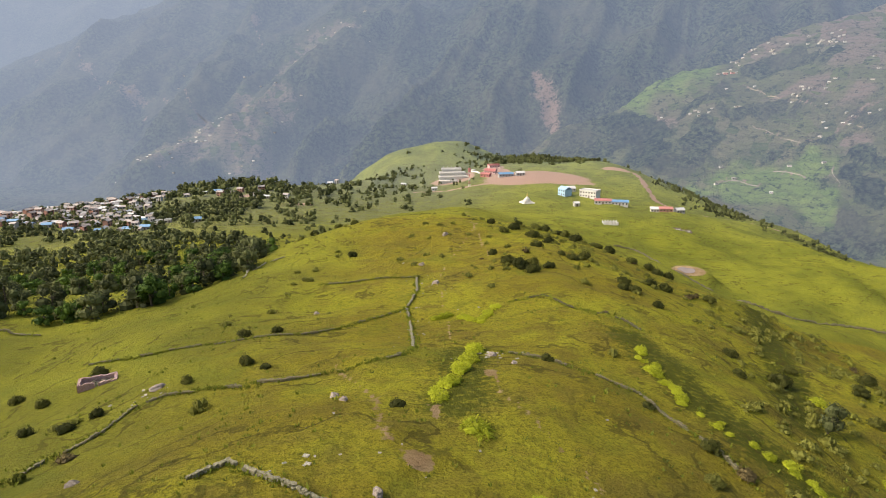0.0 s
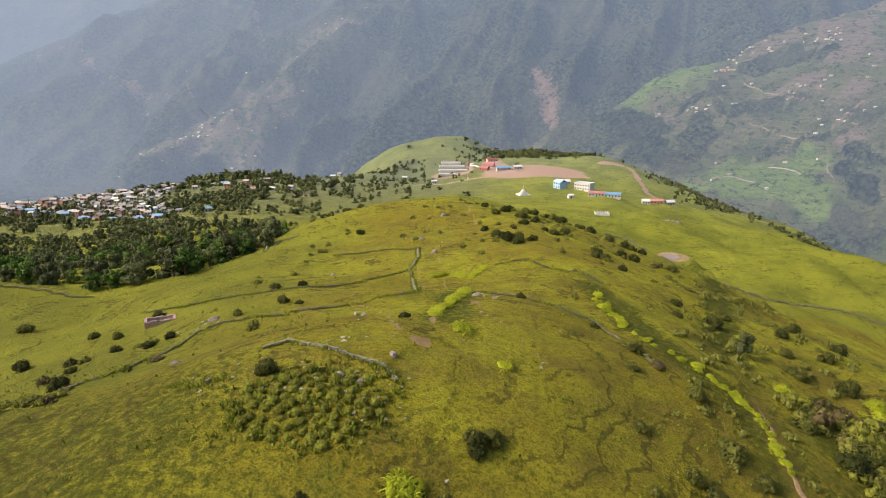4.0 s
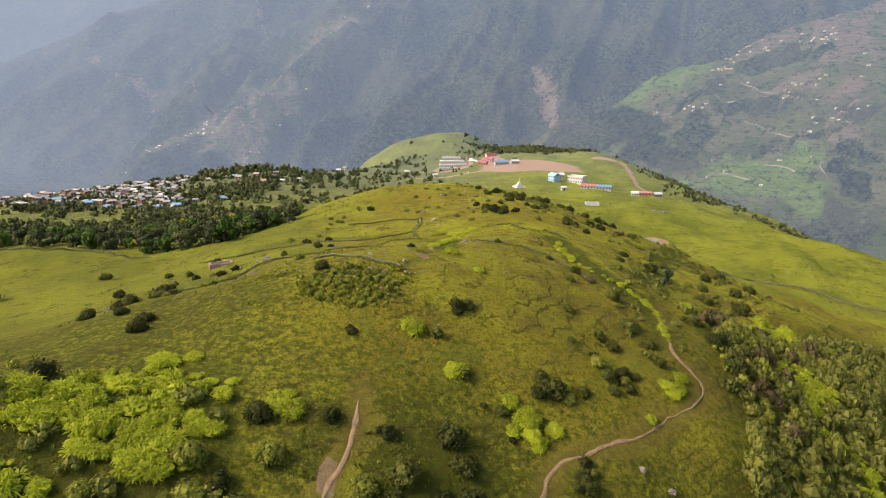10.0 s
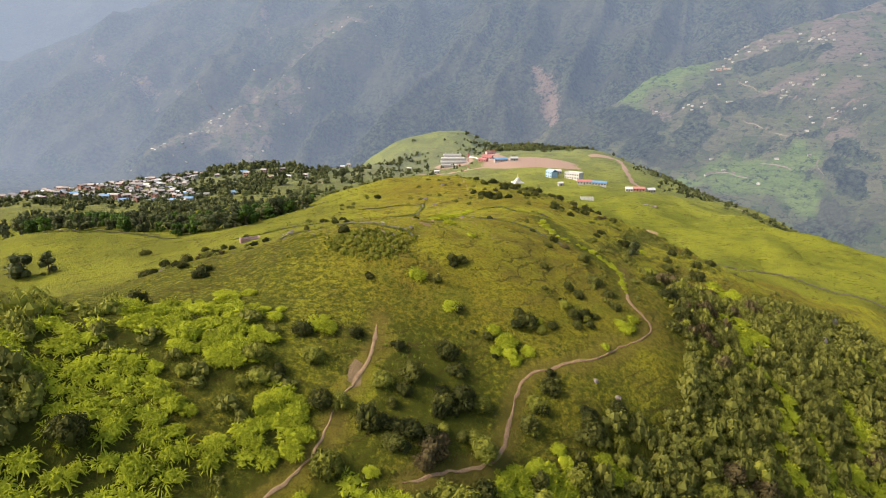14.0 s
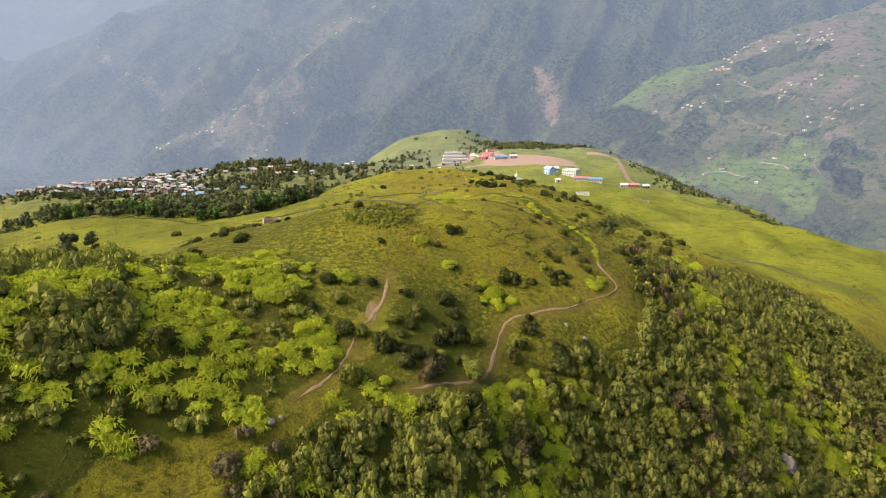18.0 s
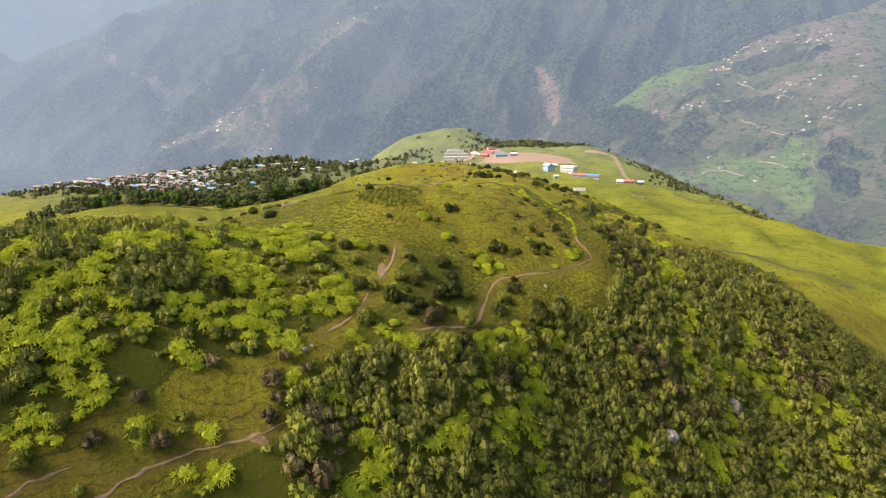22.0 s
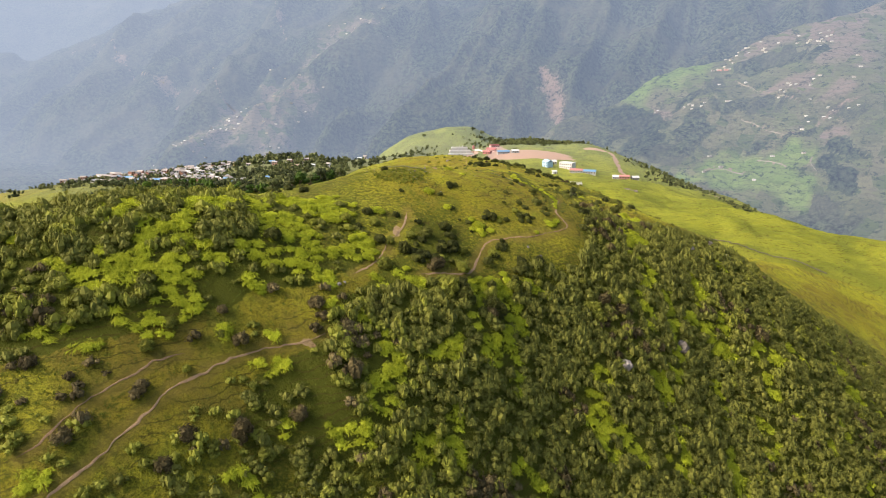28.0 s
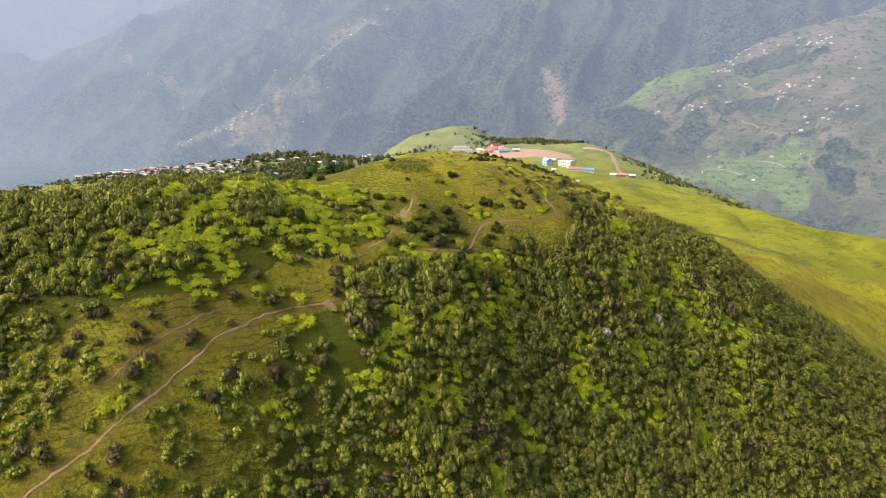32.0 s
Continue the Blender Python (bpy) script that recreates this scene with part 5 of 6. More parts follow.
def rough_stone(r, size):
    v = CUBE_V * np.array(size) * r.uniform(0.78, 1.12, (8, 3))
    a = r.uniform(0, 6.28)
    c, s = math.cos(a), math.sin(a)
    return np.column_stack([v[:, 0] * c - v[:, 1] * s, v[:, 0] * s + v[:, 1] * c, v[:, 2]]), CUBE_Q


def stone_wall(line, tall, wide, label, material=STONE, gap=0.08, stone=0.42):
    """A dry-stone wall along a line: courses of single rough stones, with a few fallen ones beside it."""
    r = np.random.default_rng(int(abs(line[0][0] * 13 + line[0][1] * 7)))
    base = tagged(new("stone_wall"), label, "stone wall", "walls of the pasture")
    base.location = (line[0][0], line[0][1], height(*line[0]))
    pieces, moss = [], []
    for (ax, ay), (bx, by) in zip(line[:-1], line[1:]):
        n = max(1, int(math.hypot(bx - ax, by - ay) / (stone * 0.8)))
        for k in range(n):
            t = (k + r.uniform(-0.2, 0.2)) / n
            px, py = ax + (bx - ax) * t, ay + (by - ay) * t
            px += 0.5 * float(lumps(np.array([px / 6]), np.array([py / 6]), 121)[0])
            g = height(px, py)
            high = tall * (0.75 + 0.35 * float(lumps(np.array([px / 3]), np.array([py / 3]), 123)[0]))
            level = 0.0
            while level < high and float(lumps(np.array([px / 1.4]), np.array([py / 1.4]), 125)[0]) > 2 * gap - 0.9:
                for off in ((-0.5, 0.5) if wide > 0.5 else (0.0,)):
                    s = stone * r.uniform(0.7, 1.25)
                    v, q = rough_stone(r, (s * 1.2, s, s * 0.7))
                    pieces.append((v + np.array([px + off * wide * 0.55 + r.uniform(-0.1, 0.1), py + off * wide * 0.4 + r.uniform(-0.1, 0.1), g + level + s * 0.25]) - np.array(base.location), q))
                level += stone * 0.6
            for _ in range(2):
                v, q = WEED_SHAPES[r.integers(6)]
                w = r.uniform(0.2, 0.42) * min(1.6, wide * 1.6 + 0.3)
                moss.append((v * w + np.array([px + r.normal(0, 0.35), py + r.normal(-0.1, 0.35), g]) - np.array(base.location), q))
    for name, group, mat_ in (("stones", pieces, material), ("grass_tufts", moss, WEED)):
        if group:
            v, q = join(group)
            ob = new(name, put_mesh(name, v, q, mat_, False))
            if name == "grass_tufts":
                put_attribute(ob.data, "tone", np.full(len(v), 0.4))
            ob.parent = base
            tagged(ob, kind="stuff")
    return base


PASTURE = "low dry-stone pasture wall with grass growing over it"
for line in (((-40, 40), (-37, 46), (-36, 50), (-33, 55), (-32, 59), (-29, 61), (-22, 60), (-16, 58), (-12, 60), (-8, 61), (-4, 63), (-2, 67)),
             ((-4, 96), (-8, 92), (-14, 86), (-20, 83), (-30, 82), (-39, 83), (-52, 86)),
             ((8, 66), (12, 64), (15, 61), (18, 58), (21, 56), (22, 52), (24, 47), (26, 42)),
             ((-3, 122), (-7, 122), (-15, 123), (-24, 122)),
             ((13, 95), (19, 97), (22, 91), (27, 86), (30, 80)),
             ((-23, 30), (-20, 29), (-18, 30))):
    stone_wall(line, 0.28, 0.25, PASTURE, MOSS_STONE, 0.42, 0.2)
for line in (((-2, 67), (-3, 86), (-4, 96), (-3, 106), (-3, 122)), ((-16, 35), (-14, 37), (-10, 34), (-7, 32), (-4, 30), (-3, 28)), ((-41, 164), (-46, 162), (-47, 152), (-44, 138))):
    stone_wall(line, 0.30, 0.28, "tumbled pale dry-stone wall on the crest", STONE, 0.25, 0.25)
stone_wall(((103, 327), (114, 326), (115, 300), (117, 272), (126, 256), (132, 233), (146, 229), (168, 232), (185, 228), (205, 220), (232, 208)), 0.75, 0.6, "long dark stone wall bounding the meadow", MOSS_STONE, 0.05, 0.6)
stone_wall(((-78, 114), (-95, 122), (-112, 126), (-132, 130)), 0.4, 0.4, "dark field wall at the foot of the wood", MOSS_STONE, 0.3, 0.3)


def boulder(x, y, size, tall, label, seed, sink=0.25, material=ROCK):
    bm = bmesh.new()
    bmesh.ops.create_icosphere(bm, subdivisions=3, radius=1.0)
    for v in bm.verts:
        p = v.co * 1.3 + Vector((seed * 3.1, seed * 1.7, 0))
        cell = noise.cell_vector(p * 1.1)
        v.co *= 0.85 + 0.34 * noise.noise(p) + 0.16 * noise.noise(p * 2.7) + 0.16 * cell.x
        v.co = Vector((v.co.x * size, v.co.y * size * 0.8, v.co.z * tall))
    me = bpy.data.meshes.new("boulder")
    bm.to_mesh(me)
    bm.free()
    me.materials.append(material)
    ob = tagged(new("boulder", me), label, "boulder", "boulders")
    ob.matrix_basis = pose(x, y, height(x, y) + tall * (0.5 - sink * 2) * 0.5, 0, 0, seed * 47 % 360)
    return ob


for i, (x, y, s, t) in enumerate(((-31.5, 64, 1.0, 0.5), (64, 5.5, 2.1, 1.7), (45, -8, 2.0, 1.5), (91, 58, 1.6, 1.5), (82, 48.5, 0.9, 0.8), (23, 7, 0.5, 0.35), (26, 6, 0.55, 0.35), (95, 53, 1.5, 1.2), (79, 43, 1.3, 1.0),
                                  (-9, 51, 0.6, 0.5), (-8, 49.5, 0.4, 0.4), (7, 65, 0.6, 0.5), (9, 61, 0.4, 0.4), (-3.5, 33, 0.45, 0.4), (-8, 29, 0.5, 0.4), (-6, 28, 0.4, 0.35), (-19, -24.5, 0.6, 0.4), (-18, -23.5, 0.4, 0.3),
                                  (-27, 40, 0.6, 0.35), (-52, 44, 0.9, 0.5), (-20, 100, 0.7, 0.5), (1, 112, 0.9, 0.7), (-2, 130, 0.8, 0.6), (4, 160, 1.0, 0.8))):
    boulder(x, y, s, t, "weathered grey boulder in the grass" if i not in (1, 2) else "pale rock outcrop among dense shrubs", i + 1)


def scatter_stones():
    r = np.random.default_rng(77)
    pieces = []
    for cx, cy, sx, sy, n, size in ((-13, 29, 4, 1.4, 46, 0.34), (-5, 26, 2.0, 2.5, 22, 0.3), (-9, 36, 1.2, 0.8, 7, 0.45), (6.5, 64, 1.6, 1.6, 16, 0.4), (0, 34, 9, 8, 16, 0.26), (-3, 92, 2, 9, 16, 0.4), (-33, 63, 2.5, 1.5, 10, 0.4), (1, 115, 3, 12, 14, 0.5)):
        for _ in range(n):
            x, y = cx + r.normal(0, 1) * sx, cy + r.normal(0, 1) * sy
            k = 0.62 * size * r.uniform(0.4, 1.3)
            v, q = rough_stone(r, (k * 1.5, k, k * 0.5))
            pieces.append((v + np.array([x, y, height(x, y) + 0.08 * k]), q))
    tagged(new("loose_stones", put_mesh("loose_stones", *join(pieces), PALE_STONE, False)), "pale loose stones lying in the grazed grass", "stones", kind="stuff")


scatter_stones()


def child(name, verts, quads, material, parent, label="", at=None, smooth=False):
    ob = new(name, put_mesh(name, np.asarray(verts, float), np.asarray(quads), material, smooth))
    ob.parent = parent
    if at is not None:
        ob.matrix_basis = at
    return tagged(ob, label) if label else ob


def block(cx, cy, cz, sx, sy, sz):
    return CUBE_V * np.array((sx, sy, sz)) + np.array((cx, cy, cz)), CUBE_Q


def thing(name, x, y, turn, label, category, group="", drop=0.0):
    ob = tagged(new(name), label, category, group)
    ob.matrix_basis = pose(x, y, height(x, y) - drop, 0, 0, turn)
    return ob


def ruined_hut():
    """Roofless hut: four thick plastered stone walls with broken tops, a door gap and rubble inside."""
    hut = thing("ruined_hut", -44, 74, 24, "roofless ruined stone hut with flaking pink plaster", "ruin", drop=0.3)
    hut.scale = (0.82, 0.82, 0.75)
    r = np.random.default_rng(31)

    def broken(length, tall, thick):
        n = 14
        v = []
        for i in range(n + 1):
            px, t = i / n * length - length / 2, thick * r.uniform(0.47, 0.53)
            top = tall * r.uniform(0.84, 1.05)
            v += [(px, -t, 0), (px, t, 0), (px, t, top * r.uniform(0.94, 1.0)), (px, -t, top)]
        q = [(4 * i + k, 4 * i + (k + 1) % 4, 4 * i + 4 + (k + 1) % 4, 4 * i + 4 + k) for i in range(n) for k in range(4)]
        return np.array(v), np.array(q + [(3, 2, 1, 0), (4 * n, 4 * n + 1, 4 * n + 2, 4 * n + 3)])
    for name, at, length, tall in (("front_wall_near", pose(-1.6, -1.5, 0), 2.4, 1.75), ("front_wall_far", pose(1.45, -1.5, 0), 2.7, 1.65), ("back_wall", pose(0, 1.5, 0), 5.5, 1.45), ("end_wall", pose(-2.6, 0, 0, 0, 0, 90), 2.6, 1.5), ("end_wall", pose(2.6, 0, 0, 0, 0, 90), 2.6, 1.55)):
        child("wall", *broken(length, tall, 0.45), PLASTER_PINK, hut, at=at)
    rubble = []
    for _ in range(60):
        v, q = rough_stone(r, (0.45, 0.35, 0.3))
        rubble.append((v + np.array([r.uniform(-2.3, 2.3), r.uniform(-1.2, 1.2), 0.35 + r.uniform(0, 0.25)]), q))
    tagged(child("rubble", *join(rubble), STONE, hut), "fallen stones", kind="stuff")
    for k in range(2):
        v, q = block(0, 0, 0, 3.2, 0.14, 0.14)
        child("beam", v, q, DARK_WOOD, hut, at=pose(-0.6 + k * 1.6, 0.1, 0.95, 12, 8, 80 + 14 * k))


ruined_hut()


# ---- buildings ----
def gable(w, d, h, over=0.35, rise=0.28, thick=0.14):
    """Two roof slabs along x."""
    hw, hd, r = w / 2 + over, d / 2 + over, rise * d
    out = []
    for s in (-1, 1):
        v = np.array([(-hw, s * hd, -rise * over), (hw, s * hd, -rise * over), (hw, 0, r), (-hw, 0, r)])
        out.append((np.concatenate([v + np.array((0, 0, h)), v + np.array((0, 0, h + thick))]), np.array([(0, 1, 2, 3), (4, 5, 6, 7), (0, 1, 5, 4), (1, 2, 6, 5), (2, 3, 7, 6), (3, 0, 4, 7)])))
    return join(out)


def gable_body(w, d, h, rise=0.28):
    v = np.array([(-w / 2, -d / 2, -1.2), (w / 2, -d / 2, -1.2), (w / 2, d / 2, -1.2), (-w / 2, d / 2, -1.2), (-w / 2, -d / 2, h), (w / 2, -d / 2, h), (w / 2, d / 2, h), (-w / 2, d / 2, h), (-w / 2, 0, h + rise * d), (w / 2, 0, h + rise * d)])
    return v, np.array([(0, 1, 5, 4), (2, 3, 7, 6), (3, 0, 4, 7), (1, 2, 6, 5), (4, 5, 9, 8), (6, 7, 8, 9)])


FRAME_RING = join([block(0, 0, 0.5, 1.16, 0.1, 0.08), block(0, 0, -0.5, 1.16, 0.1, 0.08), block(-0.54, 0, 0, 0.08, 0.1, 1.0), block(0.54, 0, 0, 0.08, 0.1, 1.0)])


def house(name, w, d, storeys, wall, roof, label, x=0.0, y=0.0, turn=0.0, category="house", group="", flat=False, windows=3, at_ground=True, storey=2.7):
    h = storey * storeys
    ob = tagged(new(name), label, category, group)
    ob.matrix_basis = pose(x, y, (height(x, y) - 0.2) if at_ground else 0, 0, 0, turn)
    if flat:
        child("wall", *block(0, 0, h / 2 - 0.6, w, d, h + 1.2), wall, ob)
        child("roof", *join([block(0, 0, h + 0.12, w + 0.6, d + 0.6, 0.24), block(0, -d / 2 - 0.2, h + 0.55, w + 0.6, 0.16, 0.62), block(0, d / 2 + 0.2, h + 0.55, w + 0.6, 0.16, 0.62),
                              block(-w / 2 - 0.2, 0, h + 0.55, 0.16, d + 0.3, 0.62), block(w / 2 + 0.2, 0, h + 0.55, 0.16, d + 0.3, 0.62)]), roof, ob)
    else:
        child("wall", *gable_body(w, d, h), wall, ob)
        child("roof", *gable(w, d, h), roof, ob)
    pane, frame_me = put_mesh("window", *block(0, 0, 0, 1.0, 0.08, 1.0), GLASS, False), put_mesh("window_frame", *FRAME_RING, DARK_WOOD, False)
    for s in range(storeys):
        for k in range(windows):
            px = (k + 0.5) / windows * w - w / 2
            if s == 0 and k == windows // 2:
                child("door", *block(px, -d / 2 - 0.02, 1.0, 0.95, 0.1, 2.0), DARK_WOOD, ob)
                continue
            win = new("window", pane)
            win.parent, win.matrix_basis = ob, pose(px, -d / 2 - 0.02, storey * s + storey * 0.56)
            fr = new("frame", frame_me)
            fr.parent = win
    return ob


def village():
    r = np.random.default_rng(12)
    models = []
    for k, (wall, roof, words) in enumerate(((TAN_WALL, RUST_ROOF, "tan plastered house with a rusty tin roof"), (GREY_WALL, RUST_ROOF, "grey plastered house with a brown tin roof"), (GREY_WALL, RUST_ROOF, "grey stone house with a brown tin roof"),
                                             (TAN_WALL, WHITE_ROOF, "tan house with a pale tin roof"), (BRICK_WALL, RUST_ROOF, "brick house with a brown tin roof"), (TAN_WALL, GREY_ROOF, "tan house with a grey tin roof"), (TAN_WALL, CONCRETE, "flat-roofed tan concrete house"))):
        models.append(house("house", r.uniform(3.8, 5.6), r.uniform(3.0, 3.8), 1 + (k % 3 == 1), wall, roof, words, group="houses of the village", flat=k == 6, windows=2, at_ground=False, storey=1.95))
    blue = house("house", 6.4, 3.8, 1, GREY_WALL, BLUE_ROOF, "long low house with a bright blue tin roof", group="houses of the village", at_ground=False)
    placed, first = [], set()

    def settle(model, x, y, turn):
        m = pose(x, y, height(x, y) - 0.2, 0, 0, turn)
        if model.name in first:
            return copy_thing(model, m)
        first.add(model.name)
        model.matrix_basis = m
        return model
    for x, y in ((-197, 392), (-213, 388), (-188, 397), (-158, 407), (-201, 424), (-268, 404), (-235, 391), (-190, 545), (-285, 414), (-255, 402), (-300, 424)):
        settle(blue, x, y, r.uniform(-15, 15))
        placed.append((x, y))
    tries = 0
    while len(placed) < 250 and tries < 9000:
        tries += 1
        x, y = r.uniform(-450, -178), r.uniform(385, 556)
        if not inside(np.array([x]), np.array([y]), ((-290, 396), (-345, 420), (-372, 450), (-360, 490), (-310, 545), (-238, 556), (-222, 505), (-205, 450), (-182, 425), (-186, 392)))[0] or min(math.hypot(x - a, y - b) for a, b in placed) < 5.0:
            continue
        settle(models[r.integers(len(models))], x, y, r.choice([0, 20, -15, 90, 75]) + r.uniform(-8, 8))
        placed.append((x, y))
    for x, y, k in ((-182, 528, 4), (-174, 536, 0), (-170, 546, 4), (-186, 552, 1), (-162, 548, 0), (-152, 540, 5), (-200, 540, 3), (-146, 500, 1), (-134, 498, 3), (-118, 498, 1), (-103, 628, 3), (-96, 630, 1), (-27, 626, 3), (-212, 530, 0), (-228, 538, 4), (-154, 556, 4)):
        settle(models[k], x, y, r.uniform(-25, 25))


village()

house("white_house", 14.0, 9.0, 2, WHITE_WALL, WHITE_ROOF, "two-storey white house with a flat parapet roof", 129, 484, -38, flat=True, windows=6)
house("house", 8.5, 7.0, 2, PALE_BLUE_ROOF, PALE_BLUE_ROOF, "pale blue house with a blue tin roof", 109, 486, -62, windows=3)
house("shed", 7.0, 6.0, 1, WHITE_WALL, WHITE_ROOF, "small white shed with a white tin roof", 117, 502, 10, "shed")
house("shed", 12.5, 5.0, 1, GREY_WALL, RED_ROOF, "long low shed with a red tin roof", 134, 463.5, -14, "shed", windows=5)
house("shed", 12.5, 5.0, 1, GREY_WALL, BLUE_ROOF, "long low shed with a blue tin roof", 146.2, 460.4, -14, "shed", windows=5)
house("shed", 6.0, 5.0, 1, WHITE_WALL, WHITE_ROOF, "white tin shed beside a red one", 169.5, 449, -12, "shed")
house("shed", 9.5, 4.5, 1, BRICK_WALL, RED_ROOF, "low shed with a red tin roof in the meadow", 177, 446.5, -12, "shed", windows=4)
house("shed", 6.5, 5.0, 1, GREY_WALL, WHITE_ROOF, "grey shed with a white tin roof", 187.5, 447, 8, "shed")
house("hut", 4.0, 3.4, 1, GREY_WALL, WHITE_ROOF, "tiny grey hut with a pale roof in the grass", 110, 450, 10, "hut", windows=1)


def open_frame(x, y, turn, w, d, tall, bays, wall, label, category="building shell"):
    """Roofless shell: low walls between posts on all four sides."""
    ob = thing("building_shell", x, y, turn, label, category, drop=0.4)
    for s in (-1, 1):
        child("wall", *block(0, s * d / 2, tall * 0.3 + 0.1, w, 0.3, tall * 0.6 + 0.6), wall, ob)
        child("wall", *block(s * w / 2, 0, tall * 0.3 + 0.1, 0.3, d - 0.4, tall * 0.6 + 0.6), wall, ob)
        for k in range(bays + 1):
            child("post", *block(-w / 2 + k * w / bays, s * d / 2, tall / 2, 0.7, 0.45, tall + 0.4), wall, ob)
    child("floor_slab", *block(0, 0, 0.1, w - 0.3, d - 0.3, 0.2), CONCRETE, ob)
    return ob


open_frame(119, 392, -6, 9.0, 6.0, 2.6, 5, WHITE_WALL, "unfinished white house shell without a roof")
open_frame(164, 392, -14, 5.0, 5.0, 0.9, 2, ROCK, "square grey stone foundation, unfinished")
open_frame(169.6, 389, -14, 5.0, 5.0, 0.9, 2, ROCK, "square grey stone foundation, unfinished")


def stupa(x, y):
    ob = thing("stupa", x, y, 15, "small white stupa with a gilded spire", "stupa", drop=0.3)
    for k, (s, z, h) in enumerate(((9.0, 0.4, 1.2), (6.5, 1.3, 0.8), (4.8, 2.0, 0.7))):
        child("plinth", *block(0, 0, z, s, s, h), WHITE_WALL, ob)
    rings = [(2.1, 2.3), (2.2, 3.0), (1.9, 3.8), (1.2, 4.4), (0.7, 4.6)]
    sides = 16
    v = np.array([(rr * math.cos(t), rr * math.sin(t), z) for rr, z in rings for t in np.linspace(0, 2 * np.pi, sides, endpoint=False)])
    q = np.array([(i * sides + j, i * sides + (j + 1) % sides, (i + 1) * sides + (j + 1) % sides, (i + 1) * sides + j) for i in range(len(rings) - 1) for j in range(sides)])
    child("dome", v, q, WHITE_WALL, ob, smooth=True)
    child("harmika", *block(0, 0, 4.9, 1.1, 1.1, 0.7), WHITE_WALL, ob)
    child("spire", *tube((0, 0, 5.2), (0, 0, 8.0), 0.55, 0.08, 10), GOLD, ob, "gilded spire")


stupa(74, 458)


def building_site():
    """Stepped concrete frame going up beside the road."""
    ob = thing("concrete_frame", 23, 606, 4, "pale concrete building frame under construction in steps", "construction", drop=1.5)
    for k, (y, z, w, d) in enumerate(((-14, 2.0, 30, 12), (-4, 4.6, 29, 12), (6, 7.2, 26, 11), (15, 9.8, 20, 10))):
        child("slab", *block(0, y, z, w, d, 0.45), CONCRETE, ob)
        child("retaining_wall", *block(0, y + d / 2 - 0.2, z - 0.6, w, 0.4, 2.6), CONCRETE, ob)
        child("front_wall", *block(0, y - d / 2 + 0.9, z - 1.2, w - 0.4, 0.3, 2.3), WHITE_WALL, ob)
        child("parapet", *block(0, y - d / 2 + 0.15, z + 0.65, w, 0.2, 0.9), WHITE_WALL, ob)
        for i in range(6):
            child("column", *block(-w / 2 + 0.6 + i * (w - 1.2) / 5, y - d / 2 + 0.5, z - 1.2, 0.5, 0.5, 2.4), CONCRETE, ob)
    for i in range(5):
        child("column", *block(-8 + i * 4.0, 14, 11.2, 0.5, 0.5, 2.8), CONCRETE, ob)
    for k, (x, y, w, d, n, turn) in enumerate(((67, 640, 11, 7, 1, 12), (60, 600, 11, 7, 1, -20))):
        house("red_building", w, d, n, PINK_WALL, RED_PAINT, "pink building with bright red roof and bands", x, y, turn, "building", flat=k == 0, windows=4)
    house("shed", 9.0, 5.0, 1, RED_PAINT, RED_ROOF, "red painted shed with a red roof", 54, 586, -30, "shed")
    house("shed", 14.0, 5.0, 1, GREY_WALL, BLUE_ROOF, "long workshop with a blue tin roof at the building site", 72, 576, 8, "shed", windows=5)
    house("shed", 8.0, 5.0, 1, GREY_WALL, WHITE_ROOF, "workshop with a white tin roof", 86, 578, 8, "shed", windows=3)
    house("shed", 5.0, 3.0, 1, WHITE_WALL, WHITE_ROOF, "small white cabin by the road", 4, 560, 8, "cabin", windows=2)
    tower = thing("mast", 36, 552, 0, "red and white painted lattice mast", "mast")
    for k in range(4):
        a = 0.785 + k * 1.571
        for j in range(6):
            r0, r1 = 1.0 - 0.13 * j, 1.0 - 0.13 * (j + 1)
            child("leg_section", *tube((r0 * math.cos(a), r0 * math.sin(a), j * 3.0 - 0.3), (r1 * math.cos(a), r1 * math.sin(a), j * 3.0 + 2.7), 0.16, 0.15, 4), RED_PAINT if j % 2 else WHITE_WALL, tower)
            b = a + 1.571
            child("brace", *tube((r0 * math.cos(a), r0 * math.sin(a), j * 3.0), (r1 * math.cos(b), r1 * math.sin(b), j * 3.0 + 2.7), 0.09, 0.09, 4), RED_PAINT if j % 2 else WHITE_WALL, tower)
    child("drum", *tube((0, 0, 13.5), (0, 0, 17.2), 1.4, 1.4, 10), RED_PAINT, tower, "red drum at the top")
    zig = thing("stair_wall", 45, 622, 0, "white zigzag stair wall up the slope", "wall", drop=0.5)
    pts = ((-2, 26), (2, 14), (-3, 4), (3, -10), (5, -20))
    for (ax, ay), (bx, by) in zip(pts[:-1], pts[1:]):
        za, zb = height(45 + ax, 622 + ay) - height(45, 622) + 0.8, height(45 + bx, 622 + by) - height(45, 622) + 0.8
        child("flight", *tube((ax, ay, za), (bx, by, zb), 1.1, 1.1, 4), WHITE_WALL, zig)


building_site()


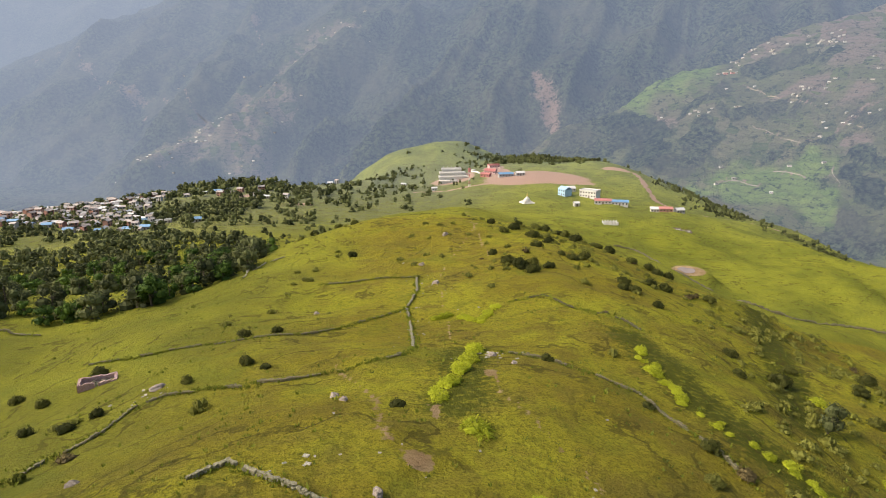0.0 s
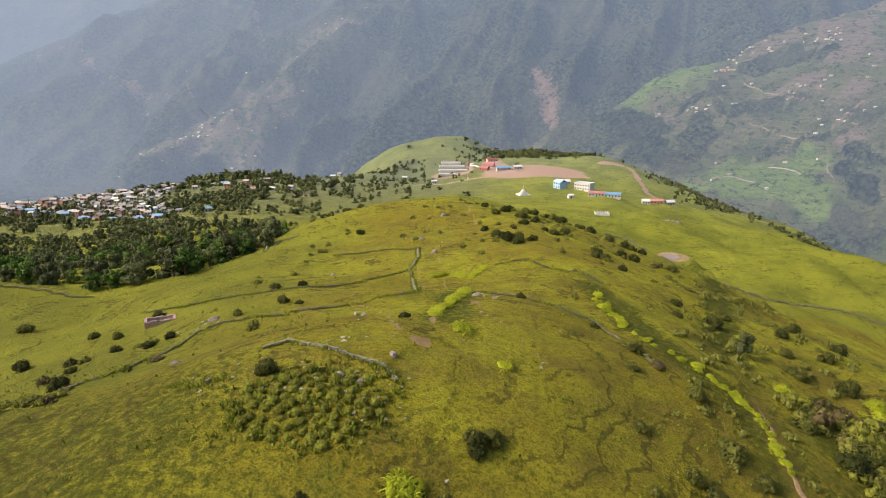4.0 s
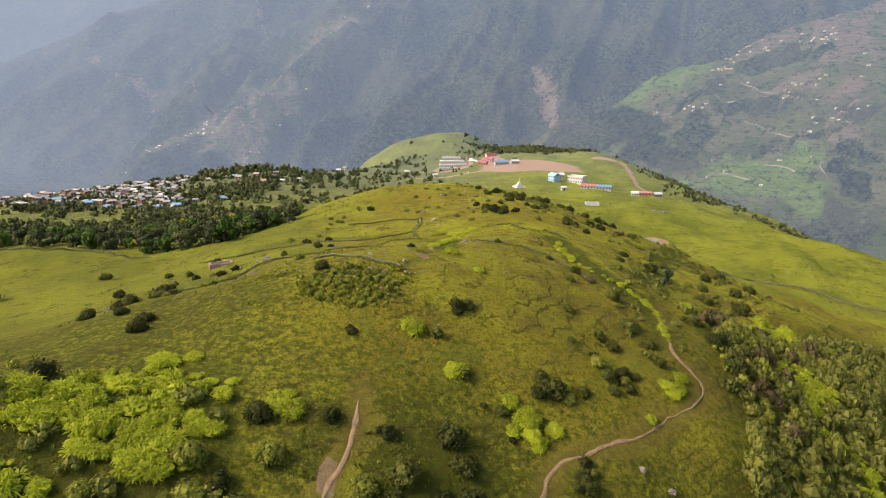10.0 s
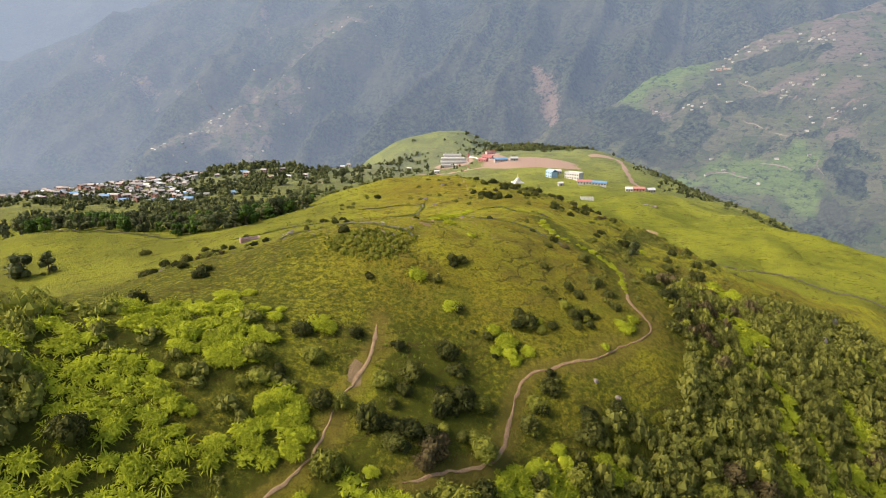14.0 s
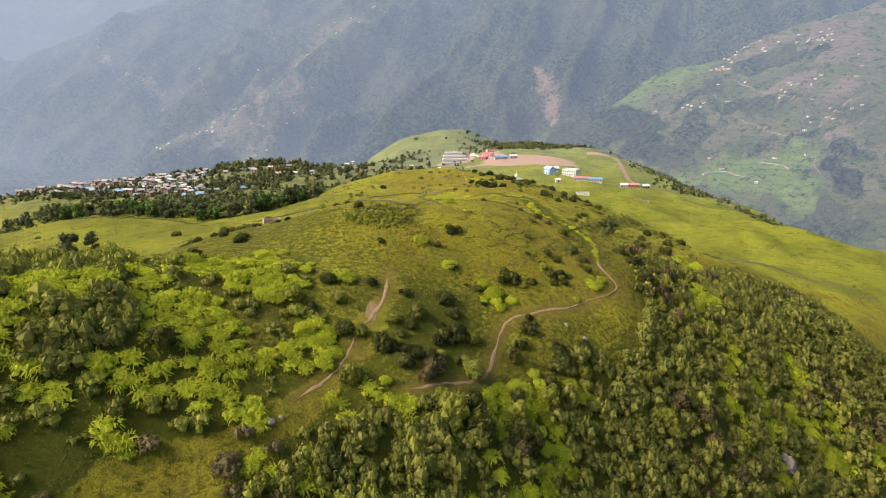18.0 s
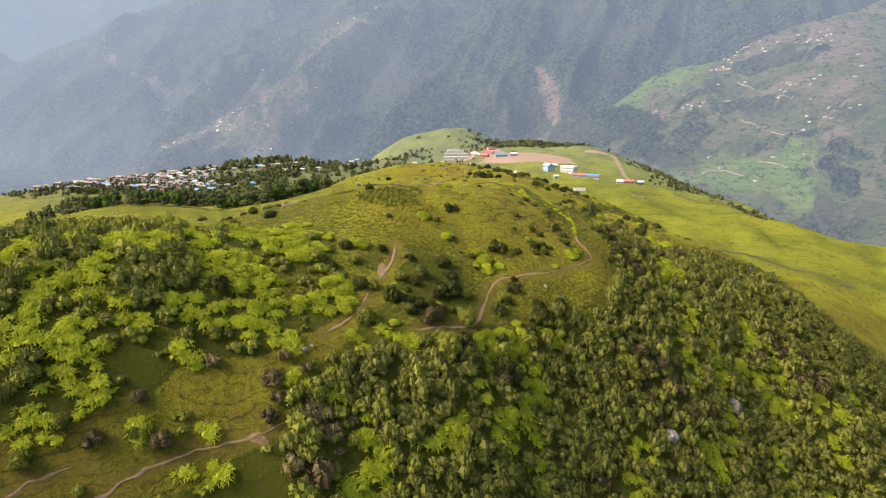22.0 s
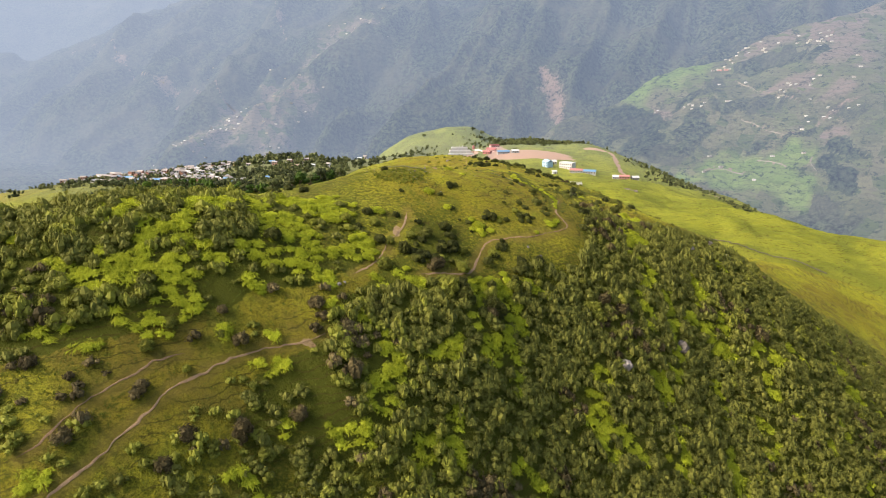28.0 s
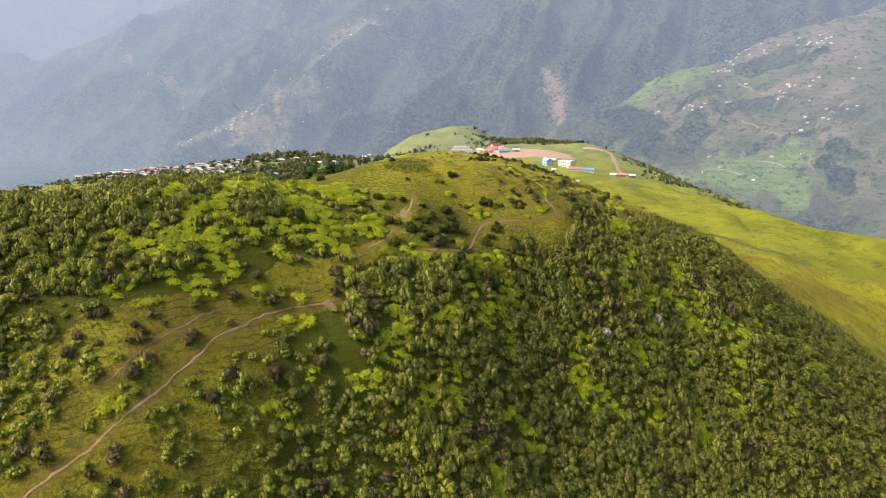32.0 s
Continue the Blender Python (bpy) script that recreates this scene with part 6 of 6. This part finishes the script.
def pond(x, y):
    n = 28
    ang = np.linspace(0, 2 * np.pi, n, endpoint=False)
    rad = np.array([1 + 0.12 * math.sin(3 * a + 1) + 0.06 * math.sin(5 * a) for a in ang])
    rim = np.column_stack([4.0 * rad * np.cos(ang), 5.0 * rad * np.sin(ang), np.zeros(n)])
    v = np.concatenate([rim, rim * 0.5, np.array([[0, 0, 0.0]])])
    q = [(i, (i + 1) % n, n + (i + 1) % n, n + i) for i in range(n)]
    q += [(n + i, n + i + 1, n + i + 2 if i + 2 < n else n, 2 * n) for i in range(0, n, 2)]
    ob = new("pond", put_mesh("pond", v, np.array(q), MUD_WATER))
    ob.location = (x, y, float(np.max(land(x + rim[:, 0] * 0.8, y + rim[:, 1] * 0.8))) + 0.25)
    tagged(ob, "shallow muddy pond with earth banks", "pond", kind="structure")


pond(127, 287)


# ---- houses across the valley ----
def far_houses():
    r = np.random.default_rng(23)
    models = [house("far_house", w, 4.4, s, wall, roof, words, group="houses across the valley", at_ground=False, windows=2, storey=2.1) for w, s, wall, roof, words in (
        (6.5, 1, WHITE_WALL, WHITE_ROOF, "small white farmhouse with a white tin roof"), (8.5, 1, WHITE_WALL, GREY_ROOF, "long white farmhouse with a grey tin roof"), (6.0, 1, GREY_WALL, WHITE_ROOF, "small grey farmhouse with a white roof"))]
    big = house("far_house", 12, 6, 1, PINK_WALL, RUST_ROOF, "large reddish building on the far slope", group="houses across the valley", at_ground=False)
    first = set()
    near_slope = ((647, 1554, 26, 10, 8), (672, 1508, 26, 10, 8), (594, 1562, 20, 10, 5), (924, 1497, 34, 12, 7), (955, 1452, 34, 12, 8), (737, 1500, 26, 10, 9), (788, 1660, 20, 8, 8), (878, 1701, 34, 14, 14), (931, 1686, 34, 14, 14), (1029, 1651, 28, 12, 18), (1041, 1620, 20, 12, 10), (902, 1370, 24, 10, 6), (936, 1366, 24, 10, 6), (831, 1492, 40, 14, 9), (609, 1296, 60, 30, 6), (779, 1267, 50, 30, 6), (813, 1579, 40, 20, 5), (1073, 1482, 30, 20, 6), (988, 1342, 30, 20, 6))
    mountain = ((-700, 1947, 40, 22, 22), (-663, 2006, 40, 22, 16), (-556, 1863, 40, 24, 12), (-726, 1915, 36, 20, 10), (-786, 1790, 40, 20, 10), (-858, 1761, 50, 20, 8), (-515, 2004, 40, 40, 8), (-476, 2212, 50, 40, 10), (-412, 2339, 50, 40, 8), (-292, 2369, 40, 40, 8), (-241, 2267, 40, 40, 6), (-589, 2090, 40, 40, 6), (-944, 2352, 30, 30, 3))
    clusters = near_slope + mountain
    spots = [(cx + r.normal(0, 1) * sx, cy + r.normal(0, 1) * sy, None) for cx, cy, sx, sy, n in clusters for _ in range(max(2, round(n * (0.5 if cx > 0 else 0.6))))] + [(784, 1658, big), (801, 1654, big)]
    for x, y, model in spots:
        ob = model or models[r.integers(3)]
        m = pose(x, y, height(x, y) + 1.0, 0, 0, r.uniform(-30, 30))
        if ob.name in first:
            ob = copy_thing(ob, m)
        else:
            first.add(ob.name)
            ob.matrix_basis = m


far_houses()
